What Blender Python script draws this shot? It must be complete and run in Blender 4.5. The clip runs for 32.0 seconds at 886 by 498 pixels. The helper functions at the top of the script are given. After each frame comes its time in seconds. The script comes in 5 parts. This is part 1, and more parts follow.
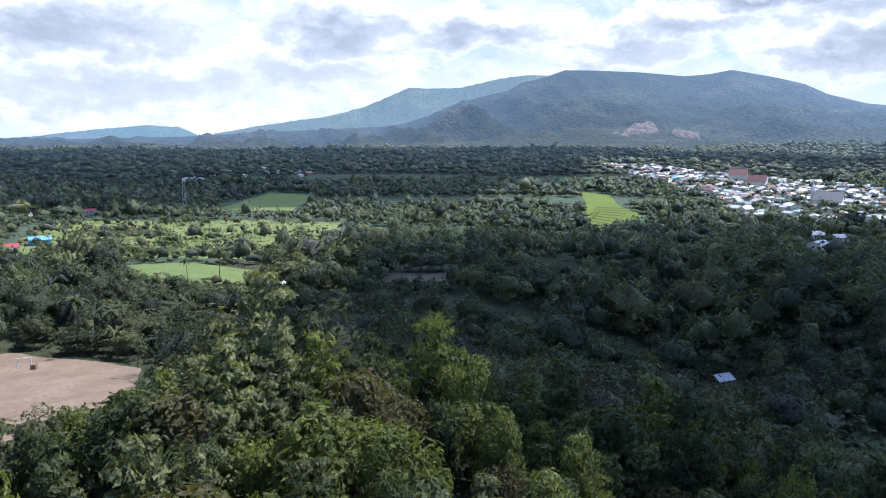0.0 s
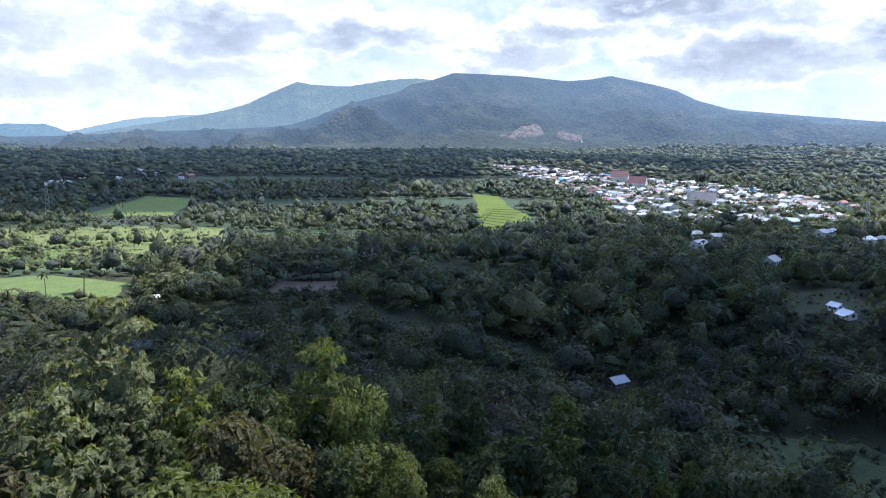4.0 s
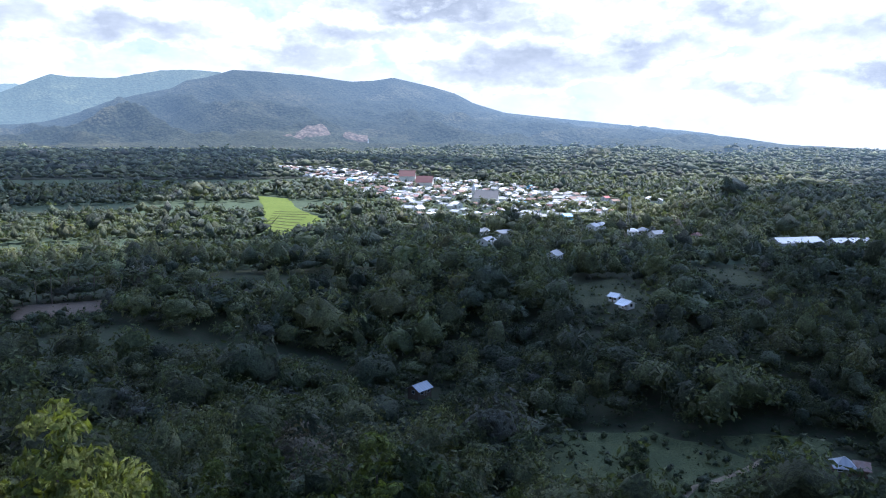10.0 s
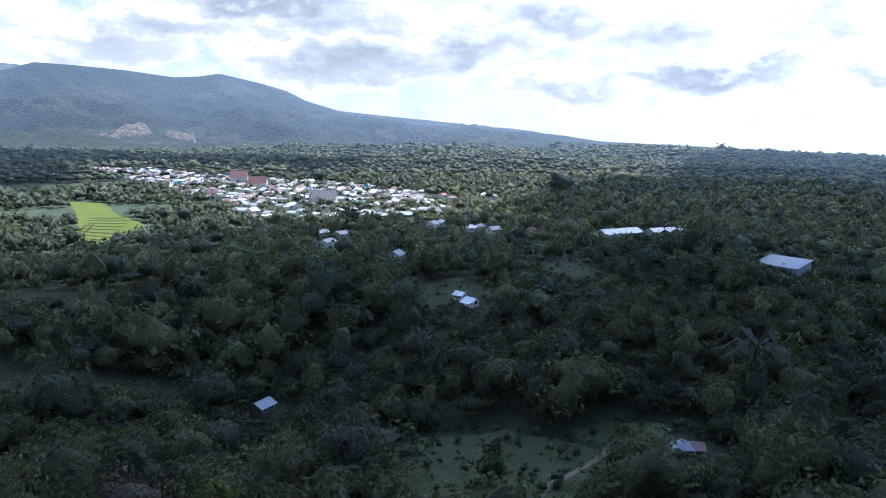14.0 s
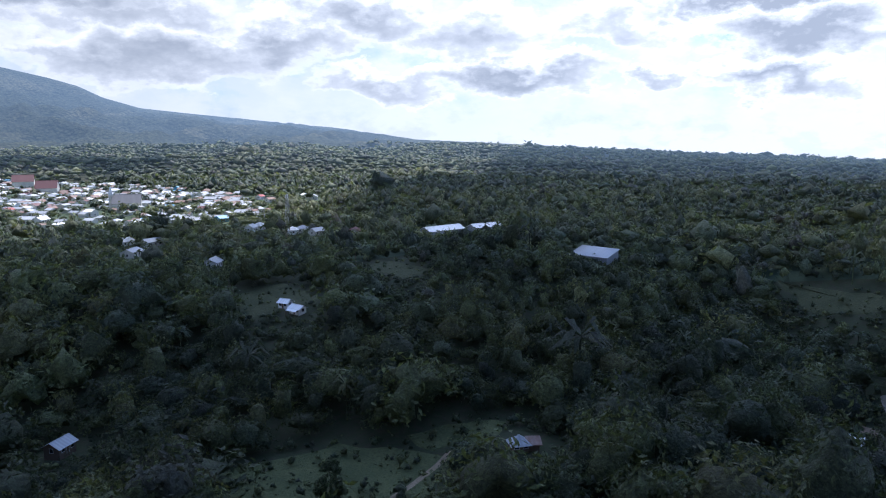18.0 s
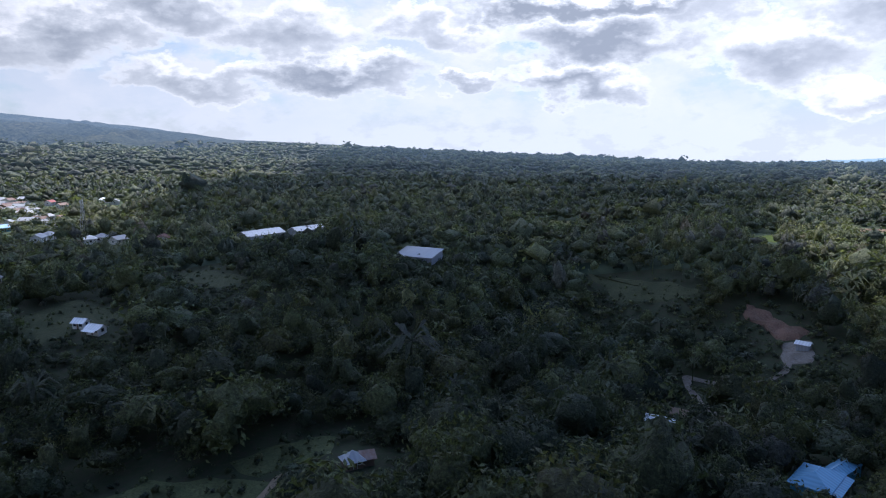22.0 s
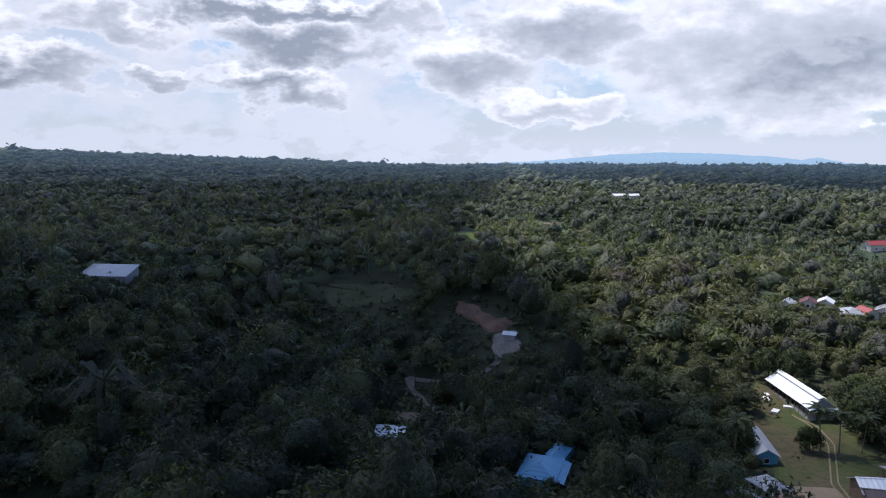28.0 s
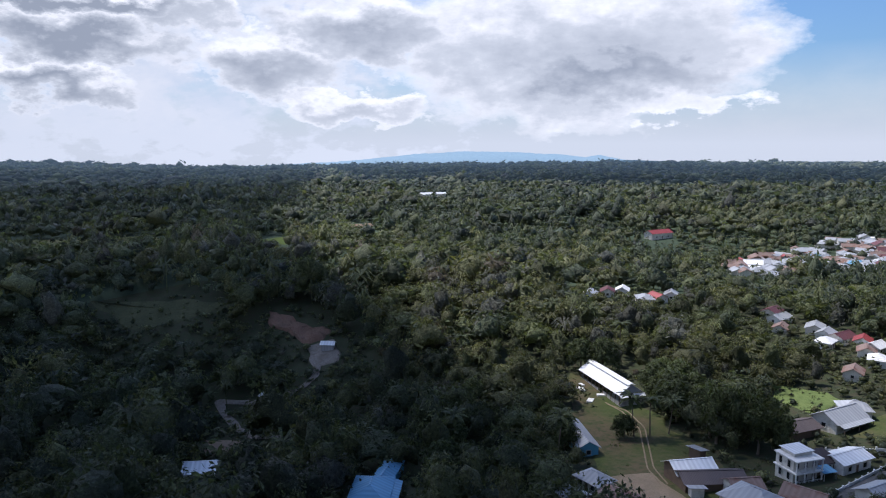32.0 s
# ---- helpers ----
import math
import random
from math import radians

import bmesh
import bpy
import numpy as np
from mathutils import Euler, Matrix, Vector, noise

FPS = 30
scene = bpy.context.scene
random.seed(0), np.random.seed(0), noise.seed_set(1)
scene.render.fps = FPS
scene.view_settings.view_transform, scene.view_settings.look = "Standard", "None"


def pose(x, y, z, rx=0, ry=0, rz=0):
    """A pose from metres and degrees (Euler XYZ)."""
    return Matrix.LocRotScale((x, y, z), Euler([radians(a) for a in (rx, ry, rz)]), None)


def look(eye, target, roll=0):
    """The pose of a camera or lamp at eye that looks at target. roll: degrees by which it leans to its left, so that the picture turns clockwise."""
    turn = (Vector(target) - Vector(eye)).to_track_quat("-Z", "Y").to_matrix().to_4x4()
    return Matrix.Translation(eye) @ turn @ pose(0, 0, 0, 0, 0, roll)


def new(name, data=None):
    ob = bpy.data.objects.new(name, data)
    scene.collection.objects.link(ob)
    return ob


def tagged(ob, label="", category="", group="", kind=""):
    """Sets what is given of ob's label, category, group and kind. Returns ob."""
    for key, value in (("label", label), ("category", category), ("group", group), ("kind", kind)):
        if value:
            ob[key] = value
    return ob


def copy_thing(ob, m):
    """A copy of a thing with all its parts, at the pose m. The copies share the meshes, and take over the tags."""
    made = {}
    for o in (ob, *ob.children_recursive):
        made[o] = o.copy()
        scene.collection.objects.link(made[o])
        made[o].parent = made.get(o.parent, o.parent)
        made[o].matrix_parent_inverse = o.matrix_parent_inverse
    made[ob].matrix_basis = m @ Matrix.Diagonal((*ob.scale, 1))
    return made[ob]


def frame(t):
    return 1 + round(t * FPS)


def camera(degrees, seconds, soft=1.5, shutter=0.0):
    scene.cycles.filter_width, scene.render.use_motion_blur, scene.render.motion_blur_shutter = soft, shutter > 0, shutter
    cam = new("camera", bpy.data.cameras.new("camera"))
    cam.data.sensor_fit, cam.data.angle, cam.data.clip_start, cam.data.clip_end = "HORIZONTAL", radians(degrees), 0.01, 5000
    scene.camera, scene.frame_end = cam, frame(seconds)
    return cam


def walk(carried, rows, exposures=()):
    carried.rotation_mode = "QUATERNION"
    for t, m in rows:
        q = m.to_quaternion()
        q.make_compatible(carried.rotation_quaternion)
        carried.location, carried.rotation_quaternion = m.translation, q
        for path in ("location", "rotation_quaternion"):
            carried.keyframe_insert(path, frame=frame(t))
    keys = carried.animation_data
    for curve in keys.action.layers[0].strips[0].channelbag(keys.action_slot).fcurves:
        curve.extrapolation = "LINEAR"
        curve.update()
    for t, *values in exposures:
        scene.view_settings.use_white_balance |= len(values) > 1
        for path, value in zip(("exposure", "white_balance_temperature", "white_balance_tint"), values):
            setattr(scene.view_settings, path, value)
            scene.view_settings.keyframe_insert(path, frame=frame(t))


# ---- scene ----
cam = camera(64.00, 32.0, soft=1.1)
# seconds, x, y, z, turn, pitch, roll
PATH = [
    (0, -0.00, 0.00, -0.00, 0.000, -8.683, -0.246),
    (1, 0.04, 2.89, 0.02, -1.963, -8.652, -0.170),
    (2, 0.11, 5.77, 0.02, -4.032, -8.623, -0.092),
    (3, 0.24, 8.63, 0.01, -6.296, -8.595, -0.011),
    (3.5, 0.35, 10.05, -0.01, -7.514, -8.581, 0.029),
    (4, 0.48, 11.46, -0.03, -8.794, -8.565, 0.067),
    (5, 0.83, 14.24, -0.11, -11.506, -8.530, 0.136),
    (5.5, 1.05, 15.61, -0.16, -12.885, -8.512, 0.168),
    (6, 1.29, 16.95, -0.21, -14.241, -8.495, 0.198),
    (7, 1.83, 19.58, -0.32, -16.853, -8.467, 0.251),
    (8, 2.42, 22.10, -0.42, -19.550, -8.458, 0.286),
    (9, 3.05, 24.48, -0.49, -22.553, -8.473, 0.295),
    (10, 3.72, 26.75, -0.53, -25.784, -8.493, 0.280),
    (11, 4.45, 28.91, -0.54, -29.097, -8.501, 0.245),
    (12, 5.26, 30.97, -0.51, -32.379, -8.516, 0.184),
    (13, 6.16, 32.95, -0.45, -35.580, -8.555, 0.090),
    (14, 7.15, 34.85, -0.37, -38.860, -8.598, -0.036),
    (14.5, 7.68, 35.77, -0.32, -40.589, -8.615, -0.109),
    (15, 8.22, 36.68, -0.29, -42.371, -8.629, -0.183),
    (16, 9.37, 38.46, -0.24, -46.015, -8.663, -0.308),
    (16.5, 9.96, 39.32, -0.23, -47.841, -8.689, -0.347),
    (17, 10.58, 40.17, -0.24, -49.665, -8.718, -0.370),
    (18, 11.89, 41.81, -0.28, -53.310, -8.769, -0.371),
    (19, 13.34, 43.33, -0.35, -56.962, -8.791, -0.326),
    (20, 14.97, 44.71, -0.43, -60.581, -8.794, -0.260),
    (21, 16.78, 45.91, -0.52, -64.149, -8.792, -0.191),
    (22, 18.76, 46.99, -0.61, -67.765, -8.774, -0.103),
    (23, 20.86, 47.98, -0.70, -71.524, -8.728, 0.015),
    (24, 23.02, 48.93, -0.80, -75.389, -8.665, 0.115),
    (25, 25.21, 49.86, -0.89, -79.302, -8.597, 0.157),
    (25.5, 26.33, 50.31, -0.94, -81.274, -8.565, 0.166),
    (26, 27.46, 50.74, -0.98, -83.259, -8.536, 0.177),
    (27, 29.81, 51.47, -1.05, -87.250, -8.492, 0.215),
    (27.5, 31.04, 51.77, -1.08, -89.235, -8.481, 0.226),
    (28, 32.30, 52.00, -1.09, -91.195, -8.480, 0.220),
    (29, 34.94, 52.26, -1.10, -95.030, -8.504, 0.147),
    (30, 37.72, 52.30, -1.08, -98.832, -8.526, 0.039),
    (31, 40.58, 52.21, -1.04, -102.691, -8.508, -0.051),
    (32, 43.49, 52.04, -0.99, -106.590, -8.465, -0.124),
]
walk(cam, [(t, pose(x, y, z, 90 + pitch, 0, turn) @ pose(0, 0, 0, 0, 0, roll)) for t, x, y, z, turn, pitch, roll in PATH],
     [(0, 0.76, 5540, 14), (6, 0.86, 5540, 14), (9, 0.94, 5540, 14), (13, 0.86, 5560, 14), (19, 0.50, 5660, 15), (25, 0.14, 5800, 16), (32, 0.02, 5820, 16)])

# ---------------------------------------------------------------- light: a high sun behind broken cloud
SUN_AZ, SUN_EL = 60.0, 62.0
to_sun = Vector((math.sin(radians(SUN_AZ)) * math.cos(radians(SUN_EL)), math.cos(radians(SUN_AZ)) * math.cos(radians(SUN_EL)), math.sin(radians(SUN_EL))))
sun = new("sun", bpy.data.lights.new("sun", "SUN"))
sun.data.energy, sun.data.angle, sun.data.color = 5.0, radians(1.0), (1.0, 0.91, 0.77)
sun.matrix_world = look(to_sun * 100, (0, 0, 0))


class Nodes:
    """Short writing for node trees."""

    def __init__(self, tree):
        self.tree = tree
        tree.nodes.clear()

    def add(self, kind, at=None, **inputs):
        node = self.tree.nodes.new(kind)
        for key, value in (at or {}).items():
            setattr(node, key, value)
        for key, value in inputs.items():
            self.put(node, key, value)
        return node

    def put(self, node, key, value):
        sock = node.inputs[int(key[1:]) if key[0] == "i" and key[1:].isdigit() else key.replace("_", " ")]
        if isinstance(value, bpy.types.NodeSocket):
            self.tree.links.new(value, sock)
        else:
            sock.default_value = value

    def math(self, op, a, b=0.0, clamp=False):
        return self.add("ShaderNodeMath", {"operation": op, "use_clamp": clamp}, i0=a, i1=b).outputs[0]

    def mix(self, k, a, b, how="MIX"):
        node = self.add("ShaderNodeMix", {"data_type": "RGBA", "blend_type": how, "clamp_factor": True})
        for sock, value in zip((node.inputs[0], node.inputs[6], node.inputs[7]), (k, a, b)):
            if isinstance(value, bpy.types.NodeSocket):
                self.tree.links.new(value, sock)
            else:
                sock.default_value = value
        return node.outputs[2]

    def ramp(self, k, *stops):
        node = self.add("ShaderNodeValToRGB", i0=k)
        cr = node.color_ramp
        while len(cr.elements) < len(stops):
            cr.elements.new(0.5)
        for e, (p, c) in zip(cr.elements, stops):
            e.position, e.color = p, c if len(c) == 4 else (*c, 1)
        return node.outputs[0]

    def noise(self, vec, scale, detail=4.0, rough=0.55, distortion=0.0):
        node = self.add("ShaderNodeTexNoise", i2=scale, Detail=detail, Roughness=rough, Distortion=distortion)
        if vec is not None:
            self.tree.links.new(vec, node.inputs[0])
        return node.outputs[0]


def grey(v):
    return (v, v, v, 1)


# cumulus banks low in the sky: bearing, elevation of the middle, half width, half height, greyness (degrees)
BANKS_WEST = [(-28, 8.1, 9.1, 2.3, 0.5), (-23.7, 4.3, 11.9, 2.7, 0.3), (-17.7, 2.2, 2.1, 2.0, 0.0), (-10.1, 5.7, 6.4, 2.5, 0.32), (-8, 8.8, 5.5, 2.1, 0.5), (3, 8.4, 5.9, 1.6, 0.5), (14.2, 7.1, 4.5, 1.4, 0.4), (19, 8.5, 4.6, 1.2, 0.42),
              (25.3, 10.6, 6.9, 1.3, 0.6), (26.3, 6.3, 3.5, 1.0, 0.4), (29.5, 9.4, 6.5, 1.4, 0.45), (32.5, 6.2, 8.2, 2.0, 0.52), (40.5, 7.7, 4.5, 1.7, 0.55), (47.9, 9.6, 4.1, 1.6, 0.5), (49.6, 4.5, 4.6, 1.1, 0.42)]
BANKS_EAST = [(55.8, 7.9, 4.6, 1.8, 0.5), (59.2, 5, 6.4, 1.3, 0.62), (69.8, 4.8, 1.8, 0.7, 0.45), (77.9, 4.4, 4.8, 1.3, 0.66), (78.7, 10.1, 8.2, 1.0, 0.8), (79.6, 7.6, 5.9, 1.6, 0.72), (67, 8.6, 4.0, 1.3, 0.4),
              (93, 5.9, 4.8, 2.0, 0.5), (99.3, 2.9, 5, 1.1, 0.3), (100.7, 9.0, 5.9, 2.1, 0.5), (117, 7.4, 11.5, 4.8, 0.40), (119.6, 5.7, 8.0, 2.3, 0.62), (124, 2.7, 4.1, 1.0, 0.1), (88, 9.4, 3.0, 1.2, 0.35)]


def make_world():
    world = bpy.data.worlds.new("sky")
    scene.world = world
    world.use_nodes = True
    n = Nodes(world.node_tree)
    ray = n.add("ShaderNodeTexCoord").outputs["Generated"]
    sky = n.add("ShaderNodeTexSky", {"sky_type": "NISHITA", "sun_disc": False, "sun_elevation": radians(SUN_EL), "sun_rotation": radians(SUN_AZ), "air_density": 1.0, "dust_density": 1.5})
    clear = n.mix(1.0, sky.outputs[0], (0.090, 0.12, 0.148, 1), "MULTIPLY")
    x, y, z = n.add("ShaderNodeSeparateXYZ", i0=ray).outputs
    el = n.math("MULTIPLY", n.math("ARCSINE", z), 57.2958)
    az = n.math("MULTIPLY", n.math("ARCTAN2", x, y), 57.2958)
    flat = n.add("ShaderNodeCombineXYZ", i0=n.math("MULTIPLY", az, 0.11), i1=n.math("MULTIPLY", el, 0.2), i2=0.0).outputs[0]
    puff = n.noise(flat, 1.9, 10, 0.6)
    curl = n.noise(n.add("ShaderNodeVectorMath", {"operation": "ADD"}, i0=flat, i1=(7.3, 2.1, 4.0)).outputs[0], 1.9, 10, 0.6)
    fine = n.noise(flat, 4.6, 8, 0.6)
    caz = n.math("ADD", az, n.math("MULTIPLY", n.math("SUBTRACT", puff, 0.5), 13.0))
    cel = n.math("ADD", el, n.math("MULTIPLY", n.math("SUBTRACT", curl, 0.5), 7.5))
    body, dark = 0.0, 0.0
    for a, e, w, h, g in BANKS_WEST + BANKS_EAST:
        du = n.math("DIVIDE", n.math("SUBTRACT", caz, float(a)), w * 1.42)
        dv = n.math("DIVIDE", n.math("SUBTRACT", cel, float(e)), h * 1.38)
        near_it = n.math("SUBTRACT", 1.0, n.math("ADD", n.math("MULTIPLY", du, du), n.math("MULTIPLY", dv, dv)))
        near_it = n.math("MAXIMUM", near_it, 0.0)
        under = n.math("MULTIPLY", n.math("MULTIPLY", n.math("POWER", near_it, 1.15), n.math("SUBTRACT", 0.9, n.math("MULTIPLY", dv, 1.4), clamp=True)), g * 1.6)
        body, dark = n.math("MAXIMUM", body, near_it), n.math("MAXIMUM", dark, under)
    # high thin cloud and bright haze; clear blue only past the last great cumulus
    veil = n.math("ADD", n.math("MULTIPLY", puff, 1.3), n.math("MULTIPLY", fine, 0.35))
    blue_side = n.ramp(n.math("MULTIPLY", n.math("SUBTRACT", az, 90.0), 0.02, clamp=True), (0.0, grey(0.0)), (0.5, grey(0.30)), (0.85, grey(0.75)), (1.0, grey(0.9)))
    veil = n.math("SUBTRACT", n.math("SUBTRACT", veil, 0.18), blue_side, clamp=True)
    veil = n.ramp(veil, (0.1, grey(0)), (0.62, grey(1)))
    low = n.ramp(n.math("MULTIPLY", el, 0.1, clamp=True), (0.0, grey(1.0)), (0.35, grey(0.55)), (0.7, grey(0.0)))
    col = n.mix(n.math("MAXIMUM", veil, n.math("MULTIPLY", low, 0.85)), clear, n.mix(low, n.mix(n.ramp(curl, (0.38, grey(0)), (0.6, grey(1))), (0.72, 0.81, 0.91, 1), (0.97, 0.98, 1.0, 1)), (0.88, 0.92, 0.97, 1)))
    tone = n.math("ADD", n.math("ADD", dark, n.math("MULTIPLY", n.math("SUBTRACT", fine, 0.5), 0.5)), n.math("MULTIPLY", n.math("SUBTRACT", puff, 0.5), 0.5))
    lit = n.ramp(tone, (0.0, (1.22, 1.22, 1.22)), (0.12, (1.07, 1.07, 1.07)), (0.36, (0.78, 0.81, 0.84)), (1.0, (0.42, 0.46, 0.52)))
    col = n.mix(n.ramp(body, (0.0, grey(0)), (0.42, grey(1))), col, lit)
    # overhead the gaps are wide and blue
    col = n.mix(n.ramp(n.math("MULTIPLY", el, 0.0111, clamp=True), (0.16, grey(0)), (0.35, grey(1))), col, n.mix(n.ramp(n.noise(ray, 3.0, 5), (0.5, grey(0)), (0.62, grey(0.55))), clear, (0.36, 0.48, 0.84, 1)))
    # the sky brightens with bearing to offset the lower exposure on that side
    side = n.ramp(n.math("MULTIPLY", n.math("SUBTRACT", az, 30.0), 0.0125, clamp=True), (0.0, grey(0.64)), (0.4, grey(0.78)), (1.0, grey(0.86)))
    out = n.add("ShaderNodeBackground", i0=col, i1=side)
    n.add("ShaderNodeOutputWorld", i0=out.outputs[0])


make_world()

# ---------------------------------------------------------------- materials


def material(name, rough=0.8, metallic=0.0, spec=0.3):
    mat = bpy.data.materials.new(name)
    mat.use_nodes = True
    n = Nodes(mat.node_tree)
    bsdf = n.add("ShaderNodeBsdfPrincipled", Roughness=rough, Metallic=metallic)
    bsdf.inputs["Specular IOR Level"].default_value = spec
    n.add("ShaderNodeOutputMaterial", i0=bsdf.outputs[0])
    return mat, n, bsdf


def surface(name, color, vary=0.25, scale=1.0, rough=0.8, metallic=0.0, bump=0.0, stain=None, spec=0.3):
    """A weathered plain surface: two scales of mottling, stains and a fine relief, in metres."""
    mat, n, bsdf = material(name, rough, metallic, spec)
    where = n.add("ShaderNodeNewGeometry").outputs["Position"]
    big, fine = n.noise(where, 0.35 * scale, 4), n.noise(where, 4.0 * scale, 5)
    each = n.add("ShaderNodeObjectInfo").outputs["Random"]
    k = n.math("ADD", n.math("ADD", n.math("MULTIPLY", big, vary * 1.6), n.math("MULTIPLY", fine, vary)), n.math("MULTIPLY", each, vary * 0.6))
    k = n.math("ADD", k, 1.0 - vary * 1.6)
    col = n.mix(1.0, (*color, 1), n.add("ShaderNodeCombineColor", i0=k, i1=k, i2=k).outputs[0], "MULTIPLY")
    if stain:
        col = n.mix(n.ramp(n.noise(where, 0.9 * scale, 6, 0.65), (0.5, (0, 0, 0)), (0.68, (0.8, 0.8, 0.8))), col, (*stain, 1))
    n.put(bsdf, "Base_Color", col)
    if bump:
        n.put(bsdf, "Normal", n.add("ShaderNodeBump", Strength=0.6, Distance=bump, Height=fine).outputs[0])
    return mat


def haze_emission(n, bsdf, glow):
    """Haze painted as emission on distant surfaces: stronger with distance, its strength also set by bearing."""
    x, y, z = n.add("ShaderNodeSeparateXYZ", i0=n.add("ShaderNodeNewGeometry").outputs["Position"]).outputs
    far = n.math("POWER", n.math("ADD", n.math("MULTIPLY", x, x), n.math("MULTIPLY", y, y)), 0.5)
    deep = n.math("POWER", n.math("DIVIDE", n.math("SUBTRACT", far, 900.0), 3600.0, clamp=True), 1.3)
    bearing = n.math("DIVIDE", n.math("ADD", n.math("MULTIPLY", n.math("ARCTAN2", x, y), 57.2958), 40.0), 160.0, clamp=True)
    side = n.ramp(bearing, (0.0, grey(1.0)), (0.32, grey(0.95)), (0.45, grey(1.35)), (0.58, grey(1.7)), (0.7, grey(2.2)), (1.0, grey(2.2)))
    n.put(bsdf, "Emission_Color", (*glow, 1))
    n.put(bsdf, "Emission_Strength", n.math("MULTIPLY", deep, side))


def leafage(name, color=None, own=0.35, glow=None, lace=0.0):
    """Leaves: a tint for each tree, another for each spray, and light that shines through; lace: how much of a spray is gap."""
    mat = bpy.data.materials.new(name)
    mat.use_nodes = True
    n = Nodes(mat.node_tree)
    geo = n.add("ShaderNodeNewGeometry")
    where = geo.outputs["Position"]
    if color is None:
        base = n.add("ShaderNodeAttribute", {"attribute_name": "tint"}).outputs["Color"]
    else:
        each = n.add("ShaderNodeObjectInfo").outputs["Random"]
        base = n.mix(each, tuple(c * 0.75 for c in color) + (1,), (color[0] * 1.35, color[1] * 1.25, color[2] * 1.15, 1))
    k = n.math("ADD", n.math("MULTIPLY", geo.outputs["Random Per Island"], 2 * own), 1 - own)
    mott = n.noise(where, 0.9, 8, 0.72)
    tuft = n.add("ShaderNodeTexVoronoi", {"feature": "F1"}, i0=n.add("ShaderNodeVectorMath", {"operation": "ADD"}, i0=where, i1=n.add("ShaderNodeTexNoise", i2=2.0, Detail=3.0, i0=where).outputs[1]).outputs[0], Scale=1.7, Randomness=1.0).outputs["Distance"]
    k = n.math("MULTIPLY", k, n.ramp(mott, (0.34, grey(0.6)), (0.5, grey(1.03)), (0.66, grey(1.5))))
    # shade between tufts painted in: colour darkens away from each tuft's middle
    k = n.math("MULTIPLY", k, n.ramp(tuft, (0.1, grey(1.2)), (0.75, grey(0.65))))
    relief = n.add("ShaderNodeBump", Strength=1.0, Distance=0.5, Height=n.math("SUBTRACT", n.math("MULTIPLY", mott, 1.2), n.math("MULTIPLY", tuft, 0.6))).outputs[0]
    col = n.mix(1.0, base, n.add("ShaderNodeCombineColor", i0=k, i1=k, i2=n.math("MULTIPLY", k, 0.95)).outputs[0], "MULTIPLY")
    bsdf = n.add("ShaderNodeBsdfPrincipled", Base_Color=col, Roughness=0.6, Normal=relief)
    bsdf.inputs["Specular IOR Level"].default_value = 0.3
    # distant trees emit the painted haze
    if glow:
        haze_emission(n, bsdf, glow)
    through_leaf = n.add("ShaderNodeBsdfTranslucent", Color=n.mix(1.0, col, (1.15, 1.2, 0.6, 1), "MULTIPLY"))
    both = n.add("ShaderNodeMixShader", i0=0.34, i1=bsdf.outputs[0], i2=through_leaf.outputs[0]).outputs[0]
    if lace:
        cell = n.add("ShaderNodeTexVoronoi", {"feature": "F1"}, i0=where, Scale=3.6, Randomness=1.0).outputs["Distance"]
        gap = n.math("GREATER_THAN", cell, lace)
        both = n.add("ShaderNodeMixShader", i0=gap, i1=both, i2=n.add("ShaderNodeBsdfTransparent").outputs[0]).outputs[0]
    n.add("ShaderNodeOutputMaterial", i0=both)
    return mat


def ground_mix(name, a, b, c, scale, rough=0.95, bump=0.3, glow=None):
    """Earth and growth in three tints; glow: haze painted as emission on distant ground."""
    mat, n, bsdf = material(name, rough, 0, 0.15)
    where = n.add("ShaderNodeNewGeometry").outputs["Position"]
    big, fine = n.noise(where, scale, 5, 0.6), n.noise(where, scale * 9, 6, 0.65)
    col = n.mix(n.ramp(big, (0.38, (0, 0, 0)), (0.62, (1, 1, 1))), (*a, 1), (*b, 1))
    col = n.mix(n.ramp(fine, (0.45, (0, 0, 0)), (0.7, (1, 1, 1))), col, (*c, 1))
    n.put(bsdf, "Base_Color", col)
    n.put(bsdf, "Normal", n.add("ShaderNodeBump", Strength=0.8, Distance=bump, Height=fine).outputs[0])
    if glow:
        haze_emission(n, bsdf, glow)
    return mat


M = {}
M["earth"] = ground_mix("forest_floor", (0.035, 0.045, 0.022), (0.05, 0.06, 0.03), (0.06, 0.05, 0.035), 0.06)
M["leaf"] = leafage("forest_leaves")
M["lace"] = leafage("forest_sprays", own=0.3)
M["bark"] = surface("bark", (0.16, 0.13, 0.10), 0.4, 2.0, 0.9, bump=0.03)
M["woods"] = ground_mix("far_woods", (0.050, 0.072, 0.045), (0.066, 0.090, 0.055), (0.038, 0.056, 0.036), 0.01, bump=1.0)
# haze colour that distant land and trees emit
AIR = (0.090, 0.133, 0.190)


